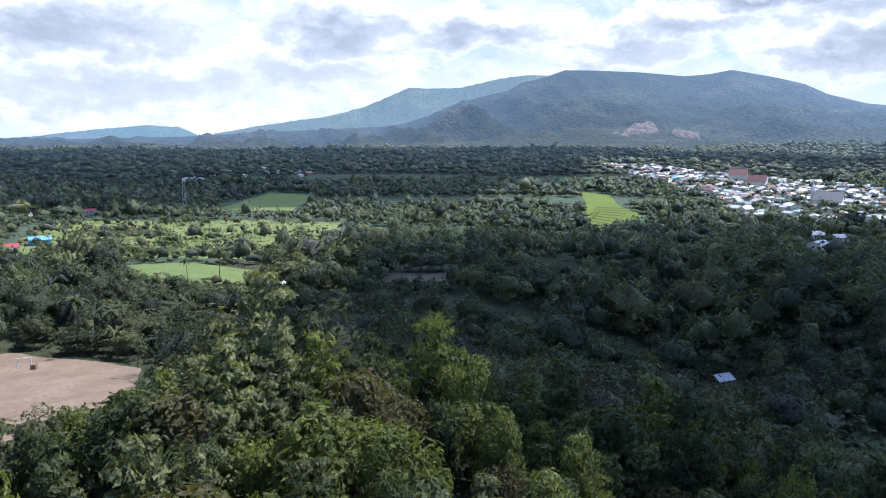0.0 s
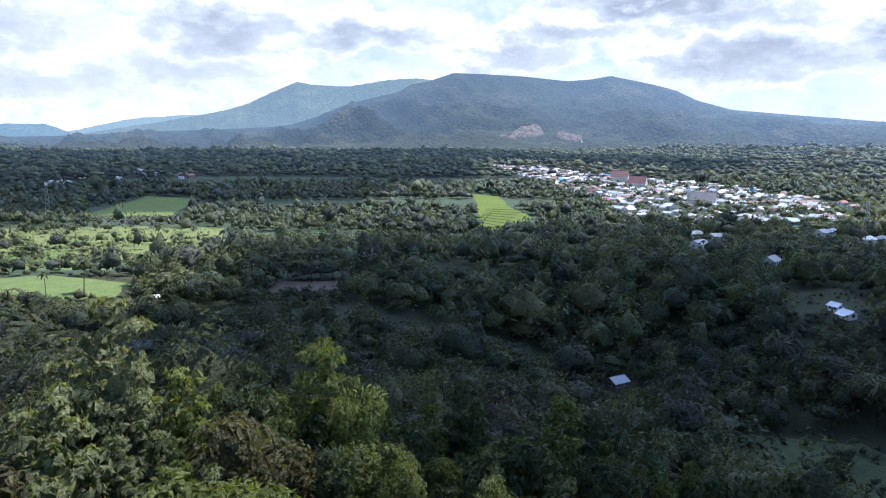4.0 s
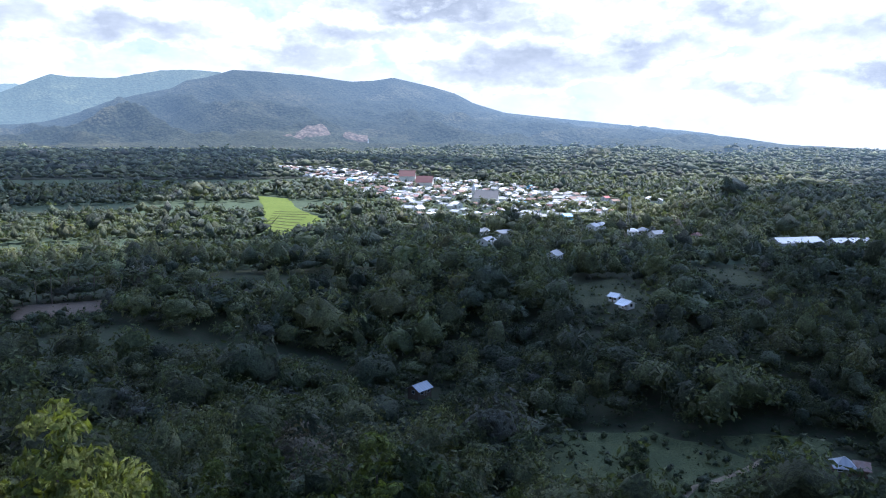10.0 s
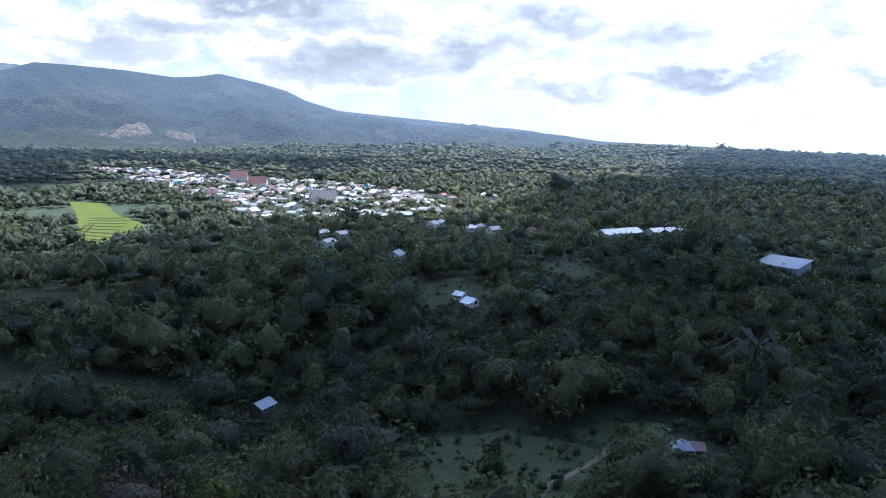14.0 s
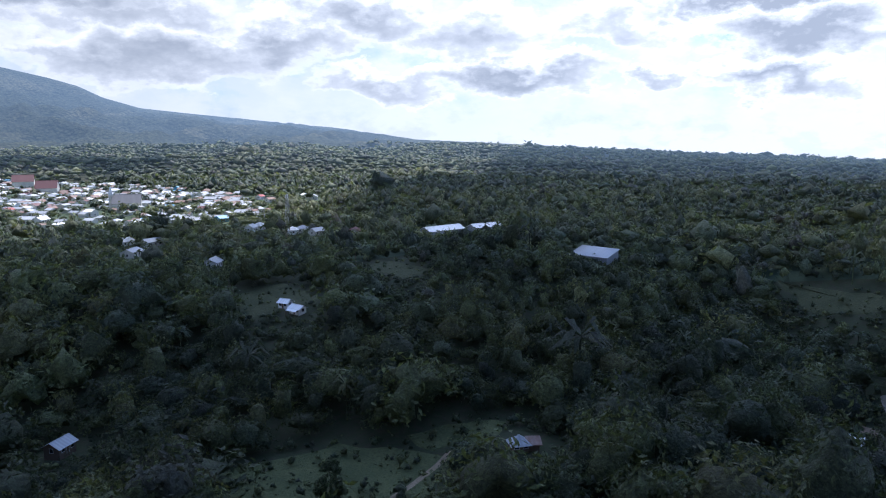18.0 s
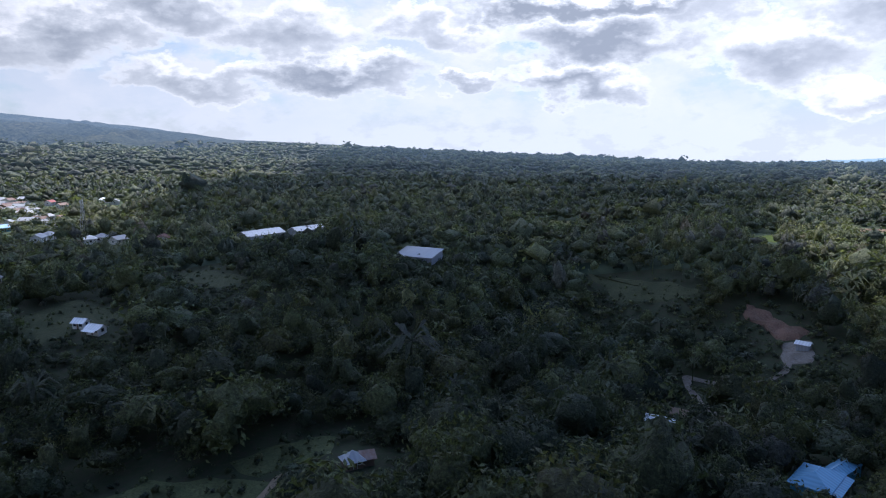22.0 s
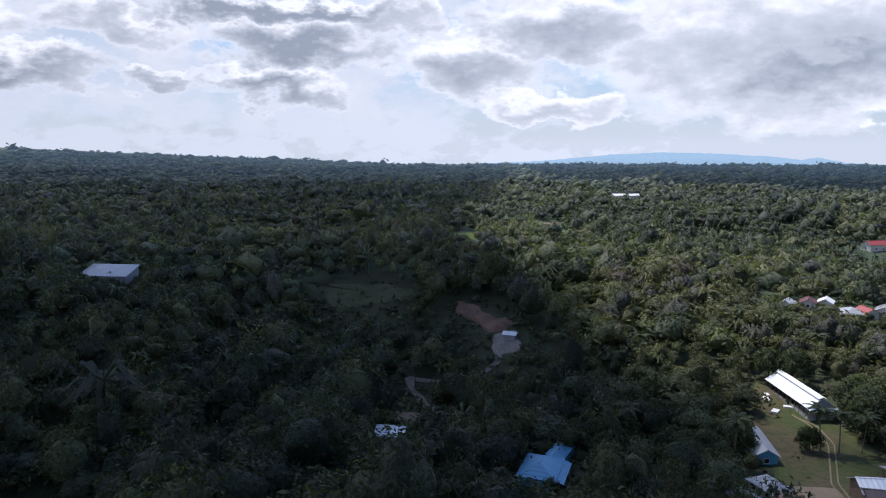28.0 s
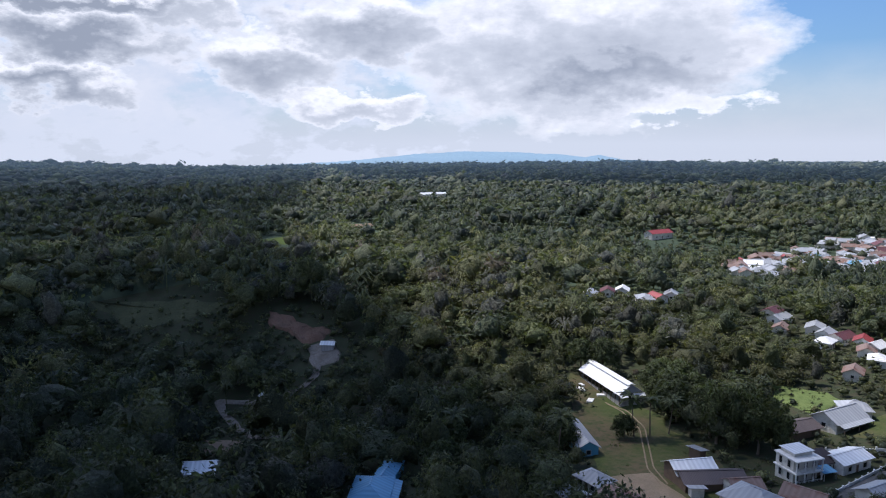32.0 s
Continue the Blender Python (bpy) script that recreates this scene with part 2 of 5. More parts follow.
def canopy(name, a, b, c, size, relief, glow):
    """Far woods as a rough quilt of crowns: shade painted between them, paler patches for grass and sunlit ground."""
    mat, n, bsdf = material(name, 0.95, 0, 0.1)
    where = n.add("ShaderNodeNewGeometry").outputs["Position"]
    warp = n.add("ShaderNodeVectorMath", {"operation": "ADD"}, i0=where, i1=n.add("ShaderNodeVectorMath", {"operation": "SCALE"}, i0=n.add("ShaderNodeTexNoise", i2=1.2 / size, Detail=2.0, i0=where).outputs[1], Scale=size).outputs[0]).outputs[0]
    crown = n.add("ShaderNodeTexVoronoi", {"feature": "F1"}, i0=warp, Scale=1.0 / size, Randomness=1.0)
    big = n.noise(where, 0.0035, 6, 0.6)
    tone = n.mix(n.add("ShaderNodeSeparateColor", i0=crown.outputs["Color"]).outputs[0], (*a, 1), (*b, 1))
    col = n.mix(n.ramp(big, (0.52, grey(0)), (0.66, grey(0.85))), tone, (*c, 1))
    # shade in the gaps between crowns, put into the colour
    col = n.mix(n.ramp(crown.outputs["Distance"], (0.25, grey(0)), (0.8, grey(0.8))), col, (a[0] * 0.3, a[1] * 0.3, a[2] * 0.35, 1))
    n.put(bsdf, "Base_Color", col)
    n.put(bsdf, "Normal", n.add("ShaderNodeBump", Strength=0.9, Distance=relief, Height=n.math("SUBTRACT", big, crown.outputs["Distance"])).outputs[0])
    haze_emission(n, bsdf, glow)
    return mat


# slopes coloured dark as if under cloud, the land before them paler
M["hills"] = canopy("hazy_mountain_woods", (0.015, 0.020, 0.013), (0.030, 0.034, 0.019), (0.066, 0.062, 0.036), 16.0, 10.0, AIR)
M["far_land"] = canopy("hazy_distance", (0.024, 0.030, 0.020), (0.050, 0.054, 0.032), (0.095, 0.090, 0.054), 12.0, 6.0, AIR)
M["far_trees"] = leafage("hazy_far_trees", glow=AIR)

# ---------------------------------------------------------------- making meshes


def mesh_np(name, verts, faces, mat, tint=None, smooth=False):
    """A mesh from arrays: faces all of one length."""
    verts, faces = np.asarray(verts, np.float32), np.asarray(faces, np.int32)
    me = bpy.data.meshes.new(name)
    me.vertices.add(len(verts))
    me.vertices.foreach_set("co", verts.ravel())
    me.loops.add(faces.size)
    me.loops.foreach_set("vertex_index", faces.ravel())
    me.polygons.add(len(faces))
    me.polygons.foreach_set("loop_start", np.arange(0, faces.size, faces.shape[1], dtype=np.int32))
    me.polygons.foreach_set("use_smooth", np.full(len(faces), smooth))
    if tint is not None:
        at = me.attributes.new("tint", "FLOAT_COLOR", "POINT")
        at.data.foreach_set("color", np.asarray(tint, np.float32).ravel())
    me.update(calc_edges=True)
    for m in mat if isinstance(mat, (list, tuple)) else [mat]:
        me.materials.append(m)
    return me


def part(name, bm, mat, parent=None, label=""):
    """Links a bmesh as one mesh object under a thing or under a part."""
    me = bpy.data.meshes.new(name)
    bm.to_mesh(me)
    bm.free()
    me.materials.append(mat)
    ob = new(name, me)
    ob.parent = parent
    return tagged(ob, label=label)


rng = np.random.default_rng(7)
# ---------------------------------------------------------------- the lie of the land
# mounds and hollows: x, y, spread, height
MOUNDS = [(-10, 70, 52, 7.8), (-40, 110, 45, 9.8), (-20, 0, 82, 16.0), (-180, 200, 90, 12.9), (100, 180, 45, -5.9),
          (100, 255, 41, -18.7), (30, 210, 45, -5.8), (275, 70, 45, -22.9), (230, 30, 52, -1.9), (200, -40, 68, -10.7),
          (150, 110, 45, -10.3), (450, 40, 68, 6.4), (330, 200, 68, 12.6), (180, 270, 52, 4.1), (0, 330, 68, 4.0),
          (430, -290, 135, -17.4), (140, 650, 120, -14.3), (330, 130, 38, -14.9), (60, 140, 38, -2.3), (343, 191, 24, -3.5), (151, 122, 13, 2.6)]
# the crest of the mountain and the edge of the plain, from the middle of the flight: bearing, elevation
SKY_AZ = np.array([-180, -60, -32, -20, -14, -9, -5, -3.4, -1.3, 0.7, 2.6, 5, 6, 7.5, 9.4, 11.8, 15.1, 18.3, 20.1, 21.6, 23.2, 24.7, 26.5, 28, 30.5, 34.3, 39.3, 45, 51, 60, 71, 80.5, 89, 99, 110, 125, 140, 180])
SKY_EL = np.array([-0.5, 0, 0.15, 0.40, 0.75, 0.95, 1.15, 1.35, 2.0, 2.8, 3.3, 3.9, 4.5, 4.79, 5.40, 5.32, 5.1, 4.72, 4.82, 5.07, 4.72, 4.39, 3.88, 3.13, 2.4, 2.0, 1.5, 0.95, 0.05, -0.45, -1.0, -1.4, -1.75, -1.65, -1.55, -1.45, -1.4, -0.5])


def wave(x, y, size, seed=0.0):
    """A cheap smooth wobble, about -1 to 1."""
    u, v = x / size + seed * 1.7, y / size - seed * 2.3
    return (np.sin(u + 1.3 * np.sin(v * 0.9 + seed)) + np.sin(v * 1.13 + 1.1 * np.sin(u * 0.8)) + np.sin((u + v) * 0.71 + seed)) / 3


_lattice = np.random.default_rng(77).uniform(-1, 1, (64, 64))


def rugged(x, y, size, octaves=4):
    """Branching crests and ravines, about -1 to 1: ridged value noise over several sizes."""
    out, weight, total = 0.0, 1.0, 0.0
    for o in range(octaves):
        u, v = x / size + 7.3 * o, y / size + 3.9 * o
        i, j = np.floor(u).astype(int), np.floor(v).astype(int)
        a, b = u - i, v - j
        a, b = a * a * a * (a * (a * 6 - 15) + 10), b * b * b * (b * (b * 6 - 15) + 10)
        p = lambda di, dj: _lattice[(i + di) % 64, (j + dj) % 64]
        n = p(0, 0) * (1 - a) * (1 - b) + p(1, 0) * a * (1 - b) + p(0, 1) * (1 - a) * b + p(1, 1) * a * b
        out, total = out + weight * (1 - 3.2 * np.abs(n)), total + weight
        size, weight = size * 0.47, weight * 0.52
    return out / total


def step(a, b, v):
    k = np.clip((v - a) / (b - a), 0, 1)
    return k * k * (3 - 2 * k)


def land(x, y):
    """The height of the ground."""
    x, y = np.asarray(x, float), np.asarray(y, float)
    near = -65.0 + 0 * x
    for a, b, s, h in MOUNDS:
        near = near + h * np.exp(-((x - a) ** 2 + (y - b) ** 2) / (2 * s * s))
    near = near + 1.2 * wave(x, y, 23, 1)
    r, az = np.hypot(x - 20, y - 30), np.degrees(np.arctan2(x - 20, y - 30))
    el = np.interp(az, SKY_AZ, SKY_EL)
    hilly = step(56, 40, az) * step(-75, -45, az)
    top = 2900 + 1400 * hilly
    foot = 1500 + 900 * hilly
    z_foot = (-65 + np.minimum(el, 0) * 10) * (1 - hilly) + -28 * hilly
    z_top = np.tan(np.radians(el)) * top
    plain = -68 + (z_foot + 68) * step(700, foot, r)
    k = np.clip((r - foot) / (top - foot), 0, 1)
    # spurs and ravines down the mountain, and a steep wooded foothill in front of it
    spur = np.where(hilly > 0, rugged(x * 0.96 + y * 0.28, (y * 0.96 - x * 0.28) * 0.55, 330.0), 0)
    rise = plain + (z_top - z_foot) * k ** (1 + 0.7 * hilly) + hilly * 210 * np.maximum(k, 0) ** 1.1 * (1 - k) ** 0.8 * spur
    rise = rise + 62 * np.exp(-((az - 1.8) / 2.6) ** 2 - ((r - 3550) / 520) ** 2) * (1 + 0.25 * spur) + 34 * np.exp(-((az - 8.0) / 0.8) ** 2 - ((r - 3000) / 160) ** 2)
    far = rise + 6 * wave(x, y, 120, 2) * step(500, 1500, r) * (1 - k)
    far = np.where(r > top, z_top - (r - top) * 0.25, far)
    return near + (far - near) * step(450, 950, r)

# ---------------------------------------------------------------- ground, one sheet out to the mountain
def build_ground():
    rings = np.concatenate([np.arange(1, 400, 4), np.arange(400, 1000, 10), np.arange(1000, 4750, 30)])
    az = np.radians(np.concatenate([np.arange(-44, -34, 0.8), np.arange(-34, 52, 0.28), np.arange(52, 150, 0.8), np.arange(150, 316, 5)]))
    r, a = np.meshgrid(rings, az, indexing="ij")
    x, y = 20 + r * np.sin(a), 30 + r * np.cos(a)
    v = np.stack([x, y, land(x, y)], -1).reshape(-1, 3)
    nr, na = r.shape
    i, j = np.meshgrid(np.arange(nr - 1), np.arange(na), indexing="ij")
    q = np.stack([i * na + j, (i + 1) * na + j, (i + 1) * na + (j + 1) % na, i * na + (j + 1) % na], -1).reshape(-1, 4)
    cap = len(v)
    v = np.concatenate([v, [[20, 30, float(land(20, 30))]]])
    c = v[q].mean(1)
    rr, aa = np.hypot(c[:, 0] - 20, c[:, 1] - 30), np.degrees(np.arctan2(c[:, 0] - 20, c[:, 1] - 30))
    hilly = (aa < 50) & (aa > -70)
    slot = np.where(rr < 360, 0, 1)
    far = rr > 1200
    me = mesh_np("ground", v, q[~far][:, ::-1], [M["earth"], M["woods"]], smooth=True)
    me.polygons.foreach_set("material_index", slot[~far].astype(np.int32))
    # all land past 1200 m, plain included, emits painted haze
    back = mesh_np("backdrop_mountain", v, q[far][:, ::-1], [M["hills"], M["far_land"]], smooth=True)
    # paler material up to 3050 m paints a sunlit belt at the mountain's foot
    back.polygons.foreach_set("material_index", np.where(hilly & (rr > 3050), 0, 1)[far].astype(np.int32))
    tagged(new("backdrop_mountain", back), "wooded mountain and far plain, blue with painted haze", "mountain", kind="structure")
    tagged(new("ground", me), "wooded plain below a hazy blue mountain", "ground", kind="structure")


build_ground()

# ---------------------------------------------------------------- fields and clearings (x, y corners)
FIELDS = {
    "clearing": [(-125, 172), (-109, 178), (-85, 173), (-72, 166), (-61, 138), (-54, 112), (-56, 90), (-125, 88)],
    "vegetable_field": [(-162, 352), (-132, 361), (-84, 329), (-82, 294), (-102, 290), (-138, 307)],
    "pasture": [(-193, 441), (-164, 500), (-136, 416), (-166, 401)],
    "scrub_field": [(-281, 519), (-251, 565), (-204, 526), (-219, 467)],
    "open_farmland": [(-340, 610), (-80, 600), (-52, 440), (-85, 372), (-170, 385), (-270, 395)],
    "dry_plot": [(-28, 322), (2, 323), (2, 305), (-26, 298)],
    "rice_terrace": [(124, 640), (131, 591), (164, 640), (196, 685), (192, 775), (206, 875), (178, 918), (158, 790), (140, 700)],
    "wide_field": [(-231, 682), (-230, 952), (-160, 901), (-143, 679)],
    "valley_field": [(106, 180), (132, 164), (141, 146), (140, 135), (112, 118), (90, 128), (88, 156)],
    "bright_grass": [(143, 153), (160, 142), (164, 134), (151, 131), (140, 142)],
    "house_meadow": [(180, 276), (213, 279), (200, 238), (172, 248)],
    "meadow": [(258, 285), (272, 267), (252, 224), (236, 233)],
    "slope_meadow": [(373, 115), (361, 67), (350, 50), (342, 92)],
    "dry_grove": [(585, 240), (578, 104), (469, 72), (472, 178)],
    "quarry_floor": [(313, 27), (310, 16), (302, 15.5), (293, 18.5), (295, 25.5), (303, 26.5)],
    "earth_bank": [(344, 39), (338, 34), (333, 29), (323, 22), (318, 16), (312, 20), (312.5, 24), (315, 28), (323, 32.5), (331, 38.5)],
    "pit_floor": [(262, 63), (254, 51), (242, 51), (238, 60), (248, 64)],
    "compound_lawn": [(250, -52), (226, -62), (209, -60), (187, -58), (165, -52), (150, -40), (164, -22), (194, -29), (232, -43)],
    "shrub_patch": [(206, -96), (214, -104), (203, -113), (193, -112), (192, -96)],
    "farm_lawn": [(184, -113), (174, -92), (169, -99), (176, -117)],
    "brown_field": [(613, -33), (632, -66), (578, -45)],
    "mountain_scar": [(640, 2760), (770, 2980), (885, 3025), (880, 2915), (752, 2852)],
    "stone_pit": [(905, 2840), (985, 3010), (1065, 3010), (1015, 2838), (1000, 2795)],
    "sunlit_field": [(512, 38), (540, 18), (468, 22)],
}


def inside(poly, x, y, grow=0.0):
    p = np.array(poly, float)
    mid = p.mean(0)
    p = mid + (p - mid) * (1 + grow / np.hypot(*(p - mid).T)[:, None])
    hit = np.zeros(np.shape(x), bool)
    for (ax, ay), (bx, by) in zip(p, np.roll(p, -1, 0)):
        hit ^= ((ay > y) != (by > y)) & (x < (bx - ax) * (y - ay) / (by - ay + 1e-9) + ax)
    return hit


def field(name, mat, label, lift=0.25, rough=0.0):
    """A sheet that follows the ground inside its corners."""
    p = np.array(FIELDS[name], float)
    edge = np.concatenate([a + (b - a) * np.linspace(0, 1, 8, endpoint=False)[:, None] for a, b in zip(p, np.roll(p, -1, 0))])
    edge = edge + 2.0 * np.stack([wave(edge[:, 0], edge[:, 1], 3.1, 4), wave(edge[:, 0], edge[:, 1], 2.7, 6)], -1)
    mid, n, m = p.mean(0), len(edge), 10
    v = [np.r_[mid, 0]]
    for k in range(1, m + 1):
        v += [np.r_[mid + (e - mid) * k / m, 0] for e in edge]
    v = np.array(v)
    v[:, 2] = land(v[:, 0], v[:, 1]) + lift
    v[:, 2] += rough * (wave(v[:, 0], v[:, 1], 1.6, 3) + 0.6 * wave(v[:, 0], v[:, 1], 0.7, 5))
    v[-n:, 2] -= lift + 0.3
    tri = [(0, 1 + j, 1 + (j + 1) % n) for j in range(n)]
    for k in range(m - 1):
        for j in range(n):
            a, b = 1 + k * n + j, 1 + k * n + (j + 1) % n
            tri += [(a, a + n, b + n), (a, b + n, b)]
    return tagged(new(name, mesh_np(name, v, tri, mat, smooth=True)), label, "field", kind="structure")


M["bare"] = ground_mix("bare_earth", (0.23, 0.17, 0.125), (0.175, 0.125, 0.09), (0.13, 0.105, 0.07), 0.12, bump=0.25)
M["green"] = ground_mix("crop_green", (0.11, 0.15, 0.05), (0.14, 0.18, 0.06), (0.08, 0.11, 0.035), 0.08, bump=0.3)
M["scrubby"] = ground_mix("sunlit_scrub", (0.13, 0.165, 0.055), (0.18, 0.20, 0.075), (0.08, 0.11, 0.04), 0.05, bump=0.6)
M["rice"] = ground_mix("young_rice", (0.10, 0.135, 0.024), (0.125, 0.16, 0.032), (0.06, 0.09, 0.02), 0.05, bump=0.2)
M["field_green"] = ground_mix("rough_field", (0.080, 0.094, 0.042), (0.112, 0.122, 0.054), (0.054, 0.066, 0.032), 0.15, bump=0.6)
M["lawn"] = ground_mix("worn_lawn", (0.064, 0.080, 0.026), (0.108, 0.084, 0.050), (0.042, 0.060, 0.020), 0.06, bump=0.3)
M["grass"] = ground_mix("rough_grass", (0.064, 0.070, 0.034), (0.090, 0.092, 0.046), (0.044, 0.052, 0.027), 0.12, bump=0.5)
M["dry"] = ground_mix("dry_grass", (0.16, 0.16, 0.07), (0.11, 0.13, 0.05), (0.20, 0.18, 0.10), 0.10, bump=0.4)
M["red_earth"] = ground_mix("red_earth", (0.19, 0.11, 0.08), (0.13, 0.085, 0.06), (0.25, 0.165, 0.12), 0.25, bump=0.6)
M["gravel"] = ground_mix("pale_gravel", (0.27, 0.235, 0.20), (0.19, 0.16, 0.13), (0.11, 0.095, 0.075), 0.2, bump=0.3)
field("clearing", M["bare"], "bare brown earth clearing on the hill")
field("vegetable_field", M["green"], "pale green vegetable field in beds")
field("open_farmland", M["scrubby"], "sunlit patchwork of grass and scrub", 0.1)
field("pasture", M["green"], "light green pasture among trees")
field("scrub_field", M["grass"], "overgrown green field with scrub")
field("dry_plot", M["bare"], "dry brown plot edged by palms")
field("rice_terrace", M["rice"], "bright yellow-green rice terraces")
field("wide_field", M["green"], "wide flat green field")
field("valley_field", M["field_green"], "dark green rough field in the valley")
field("bright_grass", M["field_green"], "grass strip beside the hut")
field("house_meadow", M["grass"], "grass clearing round a white house")
field("meadow", M["grass"], "grass meadow between groves")
field("slope_meadow", M["grass"], "sloping meadow with scattered bushes")
field("dry_grove", M["dry"], "dry grassy plantation ground")
field("quarry_floor", M["gravel"], "pale gravel floor of a small quarry")
field("earth_bank", M["red_earth"], "reddish cut earth bank above the quarry", 1.2, 0.8)
field("pit_floor", M["bare"], "reddish dug-out pit floor")
field("compound_lawn", M["lawn"], "mown lawn of a school compound")
field("shrub_patch", M["green"], "bright green patch of low shrubs")
field("farm_lawn", M["lawn"], "dry lawn beside the farmhouse")
field("brown_field", M["bare"], "ploughed brown field")
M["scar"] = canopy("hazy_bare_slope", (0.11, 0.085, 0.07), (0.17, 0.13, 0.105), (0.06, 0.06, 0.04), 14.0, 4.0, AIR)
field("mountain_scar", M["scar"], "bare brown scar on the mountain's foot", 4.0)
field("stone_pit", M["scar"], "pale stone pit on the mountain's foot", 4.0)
field("sunlit_field", M["rice"], "small sunlit green field")

# ---------------------------------------------------------------- broken cloud added overhead, out of view, to shade most of the land
CLOUD_BASE = 1400.0
SHADE = {
    "main": [(-6, 36), (-11, 72), (-24, 98), (-39, 125), (-54, 165), (-62, 280), (-30, 370), (110, 400), (230, 350), (330, 260), (400, 140), (420, 5), (345, -15), (290, -25), (250, -30), (215, -36), (186, -36), (158, -31), (120, -60), (60, -120), (70, 0)],
}
# unseen thin sheets, added to half-shade land and make up for missing haze
THIN_SHADE = {
    "plain": [(-62, 330), (-50, 420), (30, 500), (90, 545), (200, 590), (290, 545), (400, 455), (620, 640), (880, 760), (1150, 800), (1700, 1130), (2250, 1300), (2900, 700), (2900, -250), (1900, -170), (1300, -90), (900, -50), (560, 10), (420, 5), (385, -5),
              (360, 130), (295, 235), (205, 310), (100, 350)],
    "far": [(-1500, 640), (-260, 620), (-130, 700), (20, 790), (170, 960), (330, 1500), (610, 2000), (120, 2280), (-600, 2150), (-1500, 1750)],
    "beyond": [(330, 1560), (560, 1350), (640, 1150), (900, 1400), (800, 1700), (350, 1800)],
    "compound": [(248, -38), (222, -46), (192, -66), (150, -112), (110, -100), (100, -55), (150, -22), (186, -28), (215, -30)],
    "hill_edge": [(-6, 30), (-9, 72), (-20, 98), (-35, 125), (-50, 165), (-72, 165), (-54, 122), (-38, 94), (-26, 66), (-22, 30)],
    "side": [(1500, -250), (1300, -420), (1150, -560), (1050, -780), (1000, -1500), (2900, -1500), (3000, -300), (2250, -200)],
}
# both are tinted blue so that the shade below turns bluish
for _name, _thin, _tint, _open in (("cloud", 0.4, (0.24, 0.33, 0.60, 1), 0.0), ("thin_shade_sheet", 0.9, (0.56, 0.68, 0.94, 1), 0.15)):
    M[_name] = bpy.data.materials.new(_name)
    M[_name].use_nodes = True
    _n = Nodes(M[_name].node_tree)
    _a = _n.add("ShaderNodeBsdfDiffuse", Color=(0.48, 0.57, 0.74, 1))
    _b = _n.add("ShaderNodeBsdfTranslucent", Color=_tint)
    _both = _n.add("ShaderNodeMixShader", i0=_thin, i1=_a.outputs[0], i2=_b.outputs[0])
    _n.add("ShaderNodeOutputMaterial", i0=_n.add("ShaderNodeMixShader", i0=_open, i1=_both.outputs[0], i2=_n.add("ShaderNodeBsdfTransparent").outputs[0]).outputs[0])


def cloud(poly, mat, lid=True):
    """An unseen flat-bottomed cloud, or a bare sheet without its lid, placed so that its shade falls on the given
    stretch of land.
    """
    p = np.array(poly, float)
    cell = 40.0 if np.ptp(p, axis=0).max() > 900 and len(poly) < 13 else 22.0 if np.ptp(p, axis=0).max() > 300 else 9.0
    lo, hi = p.min(0) - 60, p.max(0) + 60
    xs, ys = np.arange(lo[0], hi[0], cell), np.arange(lo[1], hi[1], cell)
    x, y = np.meshgrid(xs, ys, indexing="ij")
    wx, wy = x + 16 * wave(x, y, 37, 2) + 8 * wave(x, y, 15, 4), y + 16 * wave(x, y, 33, 5) + 8 * wave(x, y, 13, 7)
    m = inside(poly, wx, wy)
    full = m[:-1, :-1] & m[1:, :-1] & m[:-1, 1:] & m[1:, 1:]
    deep = m.astype(float)
    for _ in range(8):
        deep[1:-1, 1:-1] = m[1:-1, 1:-1] * (deep[:-2, 1:-1] + deep[2:, 1:-1] + deep[1:-1, :-2] + deep[1:-1, 2:] + deep[1:-1, 1:-1]) / 5
    away = to_sun * ((CLOUD_BASE + 65) / to_sun.z)
    thick = 160 * deep ** 2 * (1 + 0.4 * wave(x, y, 60, 6) + 0.25 * wave(x, y, 24, 1))
    bottom = np.stack([x + away.x, y + away.y, CLOUD_BASE + 4 * wave(x, y, 50, 3)], -1).reshape(-1, 3)
    top = bottom + np.stack([0 * x, 0 * x, thick], -1).reshape(-1, 3)
    n = len(bottom)
    idx = np.arange(n).reshape(x.shape)
    q = np.stack([idx[:-1, :-1][full], idx[1:, :-1][full], idx[1:, 1:][full], idx[:-1, 1:][full]], -1)
    ob = new("cloud", mesh_np("cloud", np.concatenate([bottom, top]), np.concatenate([q[:, ::-1], q + n]) if lid else q[:, ::-1], mat, smooth=True))
    return tagged(ob, "unseen cloud placed above the plain to shade it", "cloud", group="clouds", kind="structure")


for outline in SHADE.values():
    cloud(outline, M["cloud"])
for outline in THIN_SHADE.values():
    cloud(outline, M["thin_shade_sheet"], lid=False)

# ---------------------------------------------------------------- woods
TINTS = np.array([(0.058, 0.076, 0.050), (0.082, 0.102, 0.058), (0.116, 0.134, 0.062), (0.152, 0.160, 0.076), (0.110, 0.115, 0.096), (0.132, 0.114, 0.082)])
